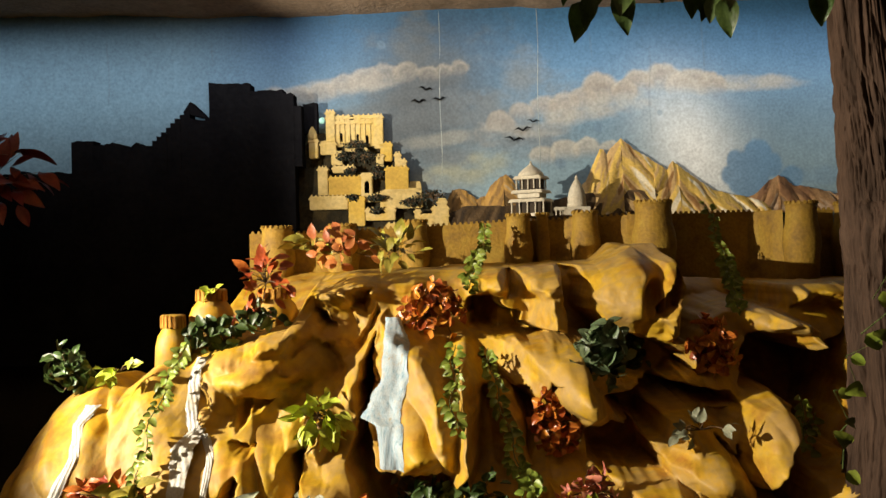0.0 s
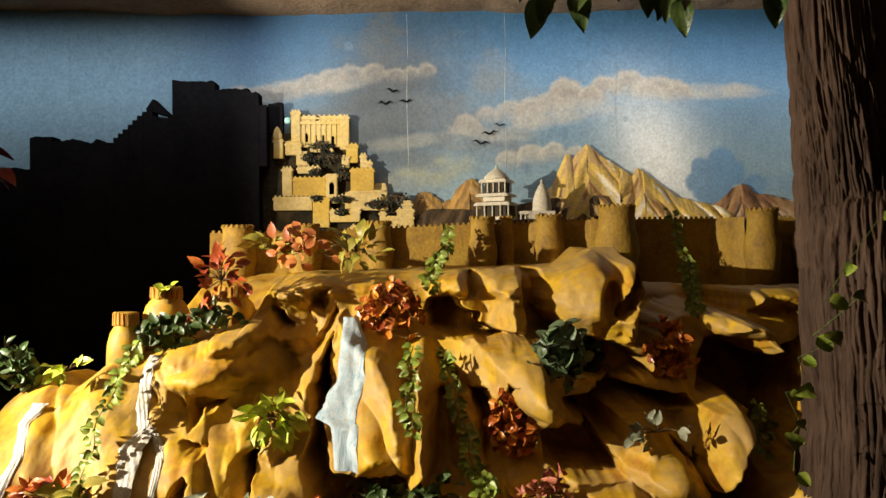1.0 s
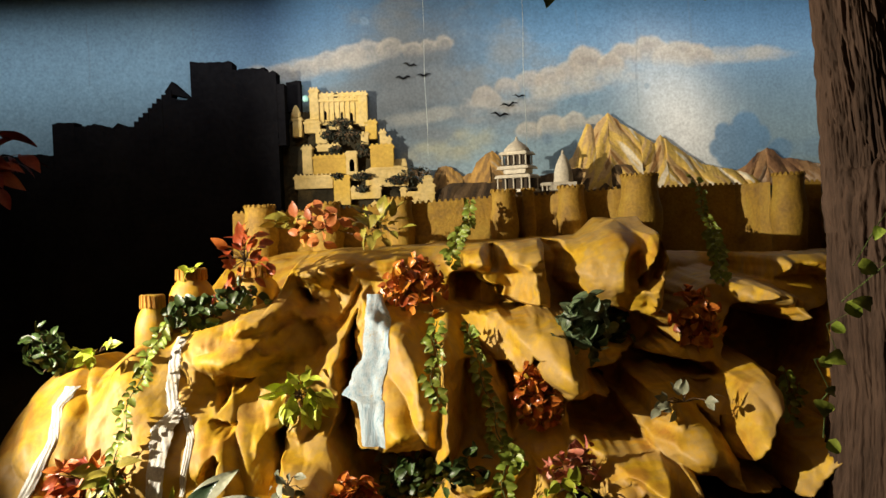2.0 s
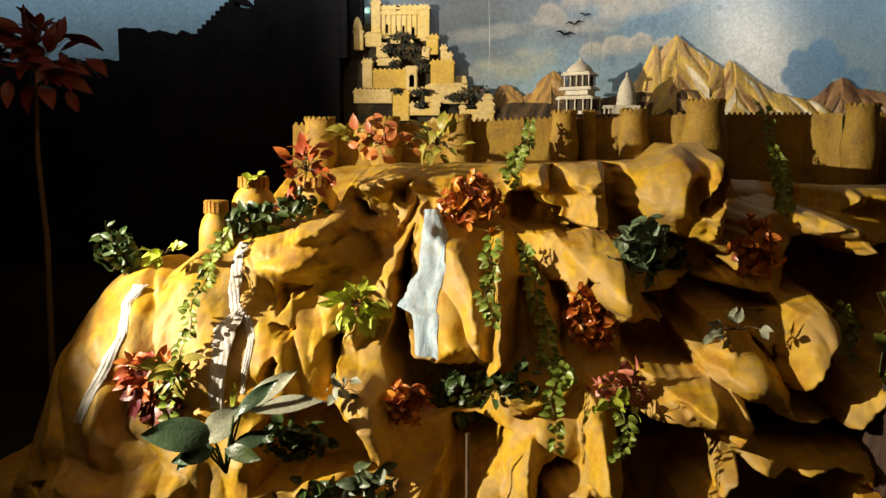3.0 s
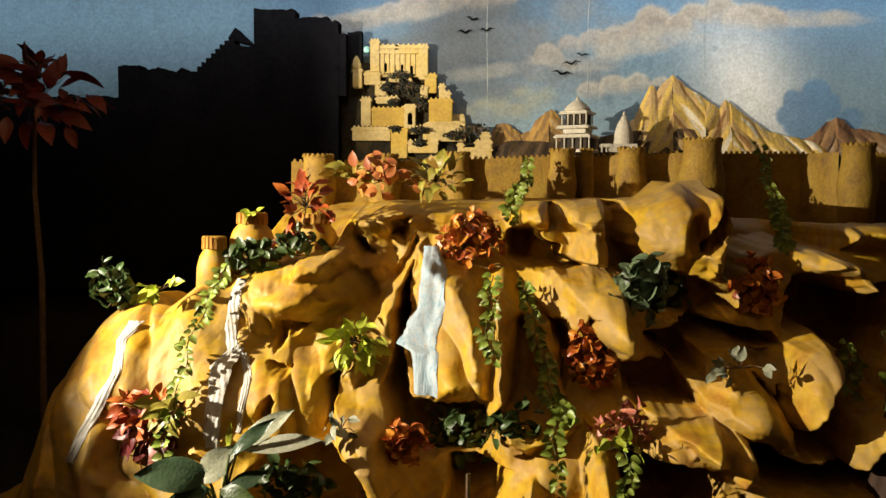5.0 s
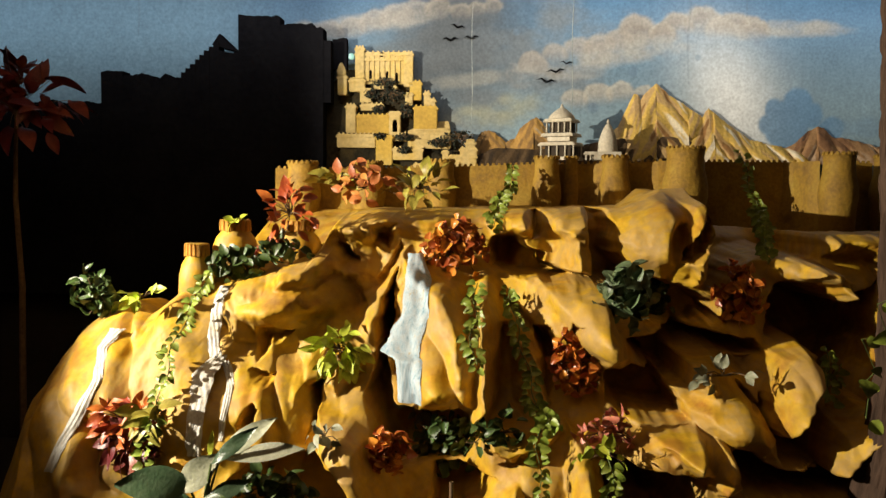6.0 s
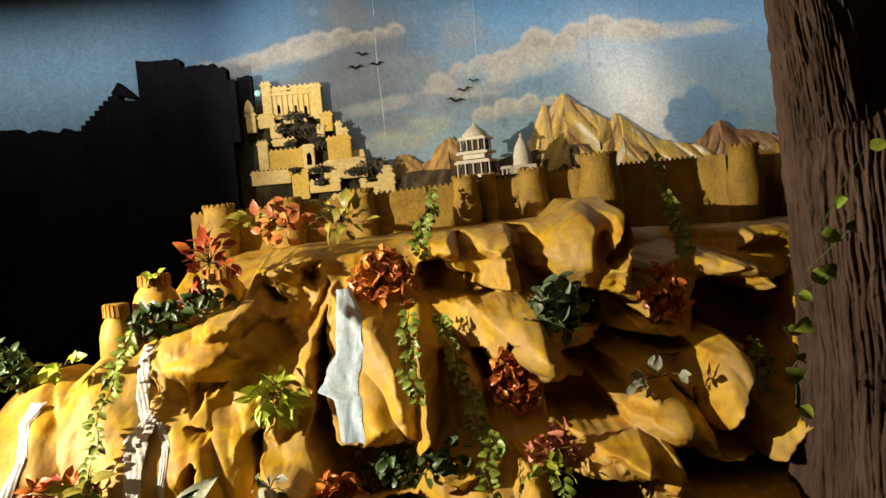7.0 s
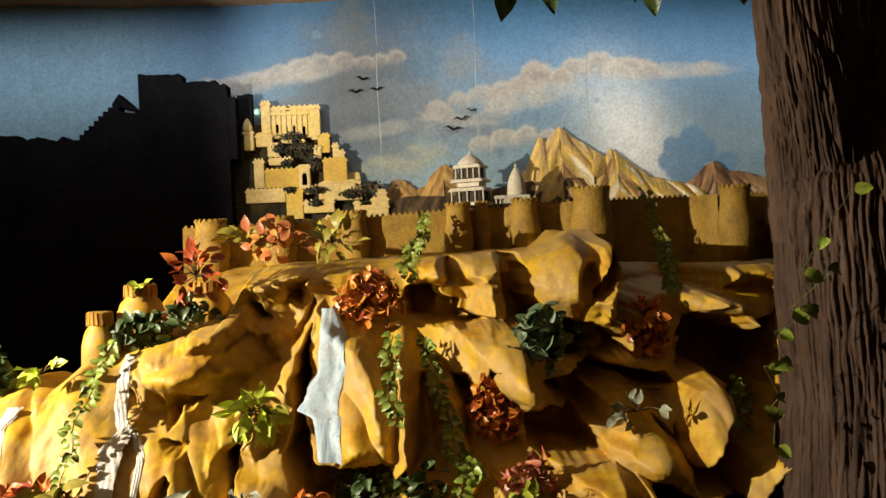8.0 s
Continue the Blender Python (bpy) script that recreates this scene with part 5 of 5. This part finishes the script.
bunch("red_leaf_plant", "olive and gold leaves beside the red plant", "plant", (-1.177, 2.759, 0.832), (0.07, 0.05, 0.07), 12, olive, 19, droop=0.4)
bunch("variegated_plant", "lime and yellow variegated leafy plant in a hollow", "plant", (-0.550, 3.029, 1.038), (0.10, 0.05, 0.09), 66, lime, 20, droop=0.7, out=(0.25, -1, -0.1))
bunch("sage_bush", "grey-green round bush on shaded rock", "bush", (0.543, 2.963, 1.276), (0.11, 0.08, 0.12), 110, sage, 21, flat=True)
# far half of the sage bush, with darker leaves for its shaded side
bunch("green_bush", "half of a round bush, its shade given by dark green leaves", "bush", (0.735, 3.412, 1.217), (0.09, 0.07, 0.11), 70, green, 22, flat=True)
bunch("low_sprig", "few grey-green leaves on the shaded boulder", "plant", (0.870, 2.810, 1.014), (0.14, 0.05, 0.05), 16, dusty, 23)
bunch("dark_bush", "dark leafless-looking bush in deep shade under the fall", "bush", (-0.114, 3.043, 0.671), (0.17, 0.06, 0.13), 110, green, 24, flat=True)
bunch("low_sprig", "pale grey-green leaves catching light under the fall", "plant", (-0.224, 3.230, 0.742), (0.10, 0.05, 0.05), 14, dusty, 25)
bunch("low_sprig", "pale yellow-green sprig beside the rubber plant", "plant", (-0.537, 2.700, 0.788), (0.06, 0.04, 0.05), 14, dusty, 26)
bunch("dark_bush", "dark green leaves below the ivy", "bush", (0.070, 2.748, 0.802), (0.10, 0.06, 0.08), 40, green, 27, flat=True)
bunch("green_bush", "small green leaves in the shaded cleft", "bush", (1.301, 2.972, 0.970), (0.05, 0.03, 0.10), 26, ivy, 28, droop=0.6)

garland("green ivy garland trailing down the bright slope", [(-1.099, 3.197, 1.327), (-1.120, 3.089, 1.228), (-1.143, 2.993, 1.122), (-1.159, 2.921, 1.029), (-1.161, 2.841, 0.901), (-1.162, 2.766, 0.820), (-1.182, 2.749, 0.662)], ivy, 31)
garland("green ivy garland hanging over the fort wall", [(0.143, 4.260, 1.809), (0.151, 4.200, 1.689), (0.095, 3.900, 1.645), (0.061, 3.376, 1.550), (0.035, 3.410, 1.489)], ivy, 32)
garland("green ivy garland beside the buttress", [(-0.020, 3.168, 1.296), (-0.014, 3.036, 1.224), (-0.025, 2.914, 1.115), (-0.010, 2.836, 1.016)], ivy, 33)
garland("long green ivy garland down the middle columns", [(0.115, 3.181, 1.281), (0.138, 3.089, 1.169), (0.170, 3.011, 1.050), (0.201, 2.916, 0.941), (0.227, 2.854, 0.871), (0.212, 2.714, 0.770), (0.216, 2.673, 0.614)], ivy, 34)
garland("thick green ivy tangle on the middle column", [(0.200, 2.889, 0.904), (0.245, 2.813, 0.861), (0.293, 2.791, 0.835)], ivy, 35, 0.006, 0.03)
garland("green ivy garland hanging from the shaded wall", [(1.409, 4.480, 1.892), (1.453, 4.500, 1.728), (1.468, 4.400, 1.602), (1.227, 3.559, 1.483), (1.127, 3.231, 1.406)], ivy, 36)
garland("short green ivy garland under pink flowers", [(0.451, 2.673, 0.759), (0.442, 2.596, 0.708), (0.420, 2.512, 0.660)], ivy, 37)
garland("green ivy garland in the cleft beside the tree", [(1.319, 3.103, 1.076), (1.289, 2.995, 0.988), (1.266, 2.886, 0.906)], ivy, 38, 0.016)


# ---- rubber plant at the foot ----
rubber = empty("rubber_plant", (-0.938, 2.620, 0.506), "rubber plant with large dark and dusty grey leaves", "plant")


def big_leaf(base, tip, width, mat, face=(0, -1, 0.5), label=""):
    o = Vector(rubber.location)
    base, tip = Vector(base), Vector(tip)
    me = leaf_mesh("leaf", (tip - base).length, width, mat, 0.10, 0.16, 0.85, 10)
    piece("leaf", me, rubber, leaf_pose(base - o, tip - base, face))
    bm = tube(bmesh.new(), [(0, 0, 0), (base - o) * 0.6 + Vector((0, 0, 0.01)), base - o], 0.006, 0.004, 6)
    part("stalk", bm, VINE, rubber)


big_leaf((-0.986, 2.620, 0.645), (-1.196, 2.520, 0.675), 0.125, RUBBER, (0, -0.9, 0.5), "glossy dark green leaf")
big_leaf((-1.017, 2.620, 0.624), (-0.878, 2.600, 0.755), 0.10, DUSTY, (0.2, -0.9, 0.5))
big_leaf((-0.895, 2.620, 0.728), (-0.701, 2.680, 0.876), 0.075, DUSTY, (-0.3, -0.8, 0.6))
big_leaf((-0.875, 2.620, 0.735), (-0.583, 2.600, 0.803), 0.07, DUSTY, (0, -0.5, 0.9))
big_leaf((-0.898, 2.600, 0.725), (-0.742, 2.580, 0.863), 0.05, RUBBER, (-0.5, -0.8, 0.1))
big_leaf((-0.969, 2.600, 0.603), (-1.109, 2.550, 0.568), 0.07, RUBBER)
big_leaf((-1.029, 2.600, 0.611), (-1.090, 2.550, 0.539), 0.05, SAGE)
big_leaf((-0.910, 2.600, 0.605), (-0.776, 2.620, 0.662), 0.06, RUBBER)
big_leaf((-0.930, 2.600, 0.604), (-0.795, 2.550, 0.589), 0.06, GREEN)
big_leaf((-0.939, 2.700, 0.710), (-0.929, 2.700, 0.809), 0.022, LIME, (0, -1, 0.1), "upright bright green blade")
bunch("dark_bush", "dark green undergrowth around the rubber plant", "bush", (-0.713, 2.680, 0.602), (0.16, 0.06, 0.08), 60, green, 41, flat=True)

# ---- at the foot ----
stake = empty("wooden_stake", (-0.081, 2.58, 0.0), "thin grey wooden stake standing at the foot of the rock", "stake")
part("shaft", tube(bmesh.new(), [(0, 0, 0), (0.004, 0.01, 0.25), (0.0, 0.03, 0.684)], 0.010, 0.007, 8), STEM, stake, "", True)
bunch("low_sprig", "grey-green leafy sprig at the foot of the rock", "plant", (-0.429, 2.60, 0.482), (0.09, 0.05, 0.06), 34, sage, 61, flat=True)
bunch("low_sprig", "few dark leaves at the foot of the rock", "plant", (-0.599, 2.60, 0.452), (0.09, 0.05, 0.04), 26, green, 62, flat=True)


# ---- red shrub at the dark edge ----
shrub = bunch("maroon_shrub", "dark maroon broad-leaved shrub against the sky", "shrub", (-2.664, 4.400, 2.105), (0.36, 0.14, 0.28), 80, leaves_of(MAROON, 0.15, 0.075, 0.35, 0.25, 0.85), 51, out=(0.1, -0.4, 0.5))
pole = part("trunk", tube(bmesh.new(), [(0, 0.02, 0), (-0.02, 0.02, -0.5), (0.02, 0.0, -1.0), (0.0, 0.0, -2.12)], 0.012, 0.02, 8), STEM, shrub, "thin brown trunk")


# ---- the big tree ----
tree = empty("tree", (1.62, 2.66, 0), "large sculpted brown tree with deeply grooved bark", "tree")


def bark_tube(name, path, radii, seed, seg=640, rows=240, flare=0.0):
    ks = np.linspace(0, 1, rows)
    kk = np.linspace(0, 1, len(path))
    c = np.stack([np.interp(ks, kk, [p[i] for p in path]) for i in range(3)], -1)
    for _ in range(12):
        c[1:-1] = 0.25 * c[:-2] + 0.5 * c[1:-1] + 0.25 * c[2:]
    r = np.interp(ks, kk, radii)
    th = np.linspace(0, 2 * np.pi, seg + 1)
    T, K = np.meshgrid(th, ks)
    L = K * float(np.sum(np.linalg.norm(np.diff(c, axis=0), axis=1)))
    ring = np.cos(T) * 3.0, np.sin(T) * 3.0
    u = T * 13.0 + 1.8 * fbm(ring[0] * 0.9 + 5, L * 3.5 + ring[1], seed) 
    wrap = np.minimum(1, np.minimum(T, 2 * np.pi - T) * 3)
    groove = np.abs(2 * vnoise(u * 1.25, L * 4.0 + 0.6 * ring[0], seed + 1) - 1) * wrap
    groove2 = np.abs(2 * vnoise(u * 2.7, L * 7.0, seed + 2) - 1) * wrap
    R = r[:, None] * (1 + 0.05 * np.sin(3 * T + 2 * L) + flare * np.maximum(0, np.cos(4 * T + 0.6)) * (1 - K) ** 5) + 0.020 * groove ** 0.6 + 0.010 * groove2 - 0.018
    R = R + 0.02 * (fbm(ring[0], L * 3 + ring[1], seed + 3) - 0.5) * wrap
    P = np.stack([c[:, None, 0] + R * np.cos(T), c[:, None, 1] + R * np.sin(T), np.broadcast_to(c[:, None, 2], T.shape)], -1)
    o = new(name, grid_mesh(name, P[:, ::-1], BARK))
    o.parent = tree
    return o


bark_tube("trunk", [(0.0, 0, 0), (0.02, 0, 0.6), (0.02, 0, 1.1), (0.0, 0.0, 1.5), (0.0, 0.02, 1.8), (0.04, 0.08, 2.0)], [0.44, 0.34, 0.30, 0.30, 0.29, 0.16], 121, flare=0.25)
bark_tube("limb", [(-0.10, 0.0, 1.6), (-0.14, 0.0, 1.95), (-0.18, 0.0, 2.3), (-0.26, 0.0, 3.2)], [0.19, 0.17, 0.155, 0.15], 122, 400, 160)
bark_tube("limb", [(0.12, 0.12, 1.5), (0.22, 0.22, 2.0), (0.28, 0.28, 2.6), (0.30, 0.30, 3.2)], [0.2, 0.19, 0.17, 0.16], 123, 300, 120)
burl = bark_tube("burl", [(0.02, -0.22, 0.80), (0.05, -0.27, 1.05), (0.06, -0.27, 1.28), (0.05, -0.20, 1.48)], [0.03, 0.17, 0.15, 0.03], 124, 300, 120)

branch = part("branch", tube(bmesh.new(), [(-0.28, 0, 2.7), (-0.45, -0.25, 2.62), (-0.75, -0.45, 2.55), (-1.05, -0.5, 2.55)], 0.035, 0.012, 10), BARK, tree, "", True)
hang = leaves_of(GREEN, 0.10, 0.06, 0.25, 0.25, 0.7)
for i, p in enumerate(((0.366, 2.200, 2.326), (0.385, 2.150, 2.334), (0.480, 2.200, 2.357), (0.487, 2.150, 2.367), (0.667, 2.200, 2.371), (0.683, 2.200, 2.403), (0.745, 2.200, 2.347), (0.753, 2.150, 2.316), (0.730, 2.200, 2.379), (0.572, 2.200, 2.427), (0.430, 2.200, 2.428), (0.320, 2.200, 2.444), (1.023, 2.200, 2.393), (1.034, 2.200, 2.362))):
    o = Vector(p) - tree.location + Vector((0, 0, 0.04))
    me = hang[i % 3]
    piece("leaf", me, tree, leaf_pose(o, (random.uniform(-0.3, 0.3), random.uniform(-0.3, 0.1), -1), (random.uniform(-0.6, 0.6), -1, 0.3), random.uniform(0.9, 1.2)))

creeper = empty("trunk_creeper", (1.27, 2.36, 1.4), "sparse creeper with lime leaves climbing the trunk", "ivy")
round_lime = leaves_of(IVY, 0.052, 0.046, 0.3, 0.3, 0.55)
spots = ((1.406, 2.330, 1.751), (1.306, 2.320, 1.620), (1.242, 2.330, 1.510), (1.318, 2.280, 1.520), (1.220, 2.360, 1.402), (1.268, 2.310, 1.396), (1.174, 2.360, 1.336), (1.208, 2.360, 1.240), (1.162, 2.420, 1.221), (1.189, 2.380, 1.132), (1.163, 2.420, 1.075), (1.173, 2.380, 1.071), (1.166, 2.380, 0.989))
for i, p in enumerate(spots):
    o = Vector(p) - creeper.location
    s = -1 if i % 2 else 1
    piece("leaf", round_lime[i % 3], creeper, leaf_pose(o, (0.8 * s + random.uniform(-0.3, 0.3), -0.35, random.uniform(-0.8, 0.6)), (-0.4, -1, 0.5), random.uniform(0.75, 1.15)))
bm = tube(bmesh.new(), [Vector(p) - creeper.location + Vector((0.0, 0.03, 0)) for p in spots], 0.002, 0.002, 4)
part("vine", bm, VINE, creeper, "thin bare vine")
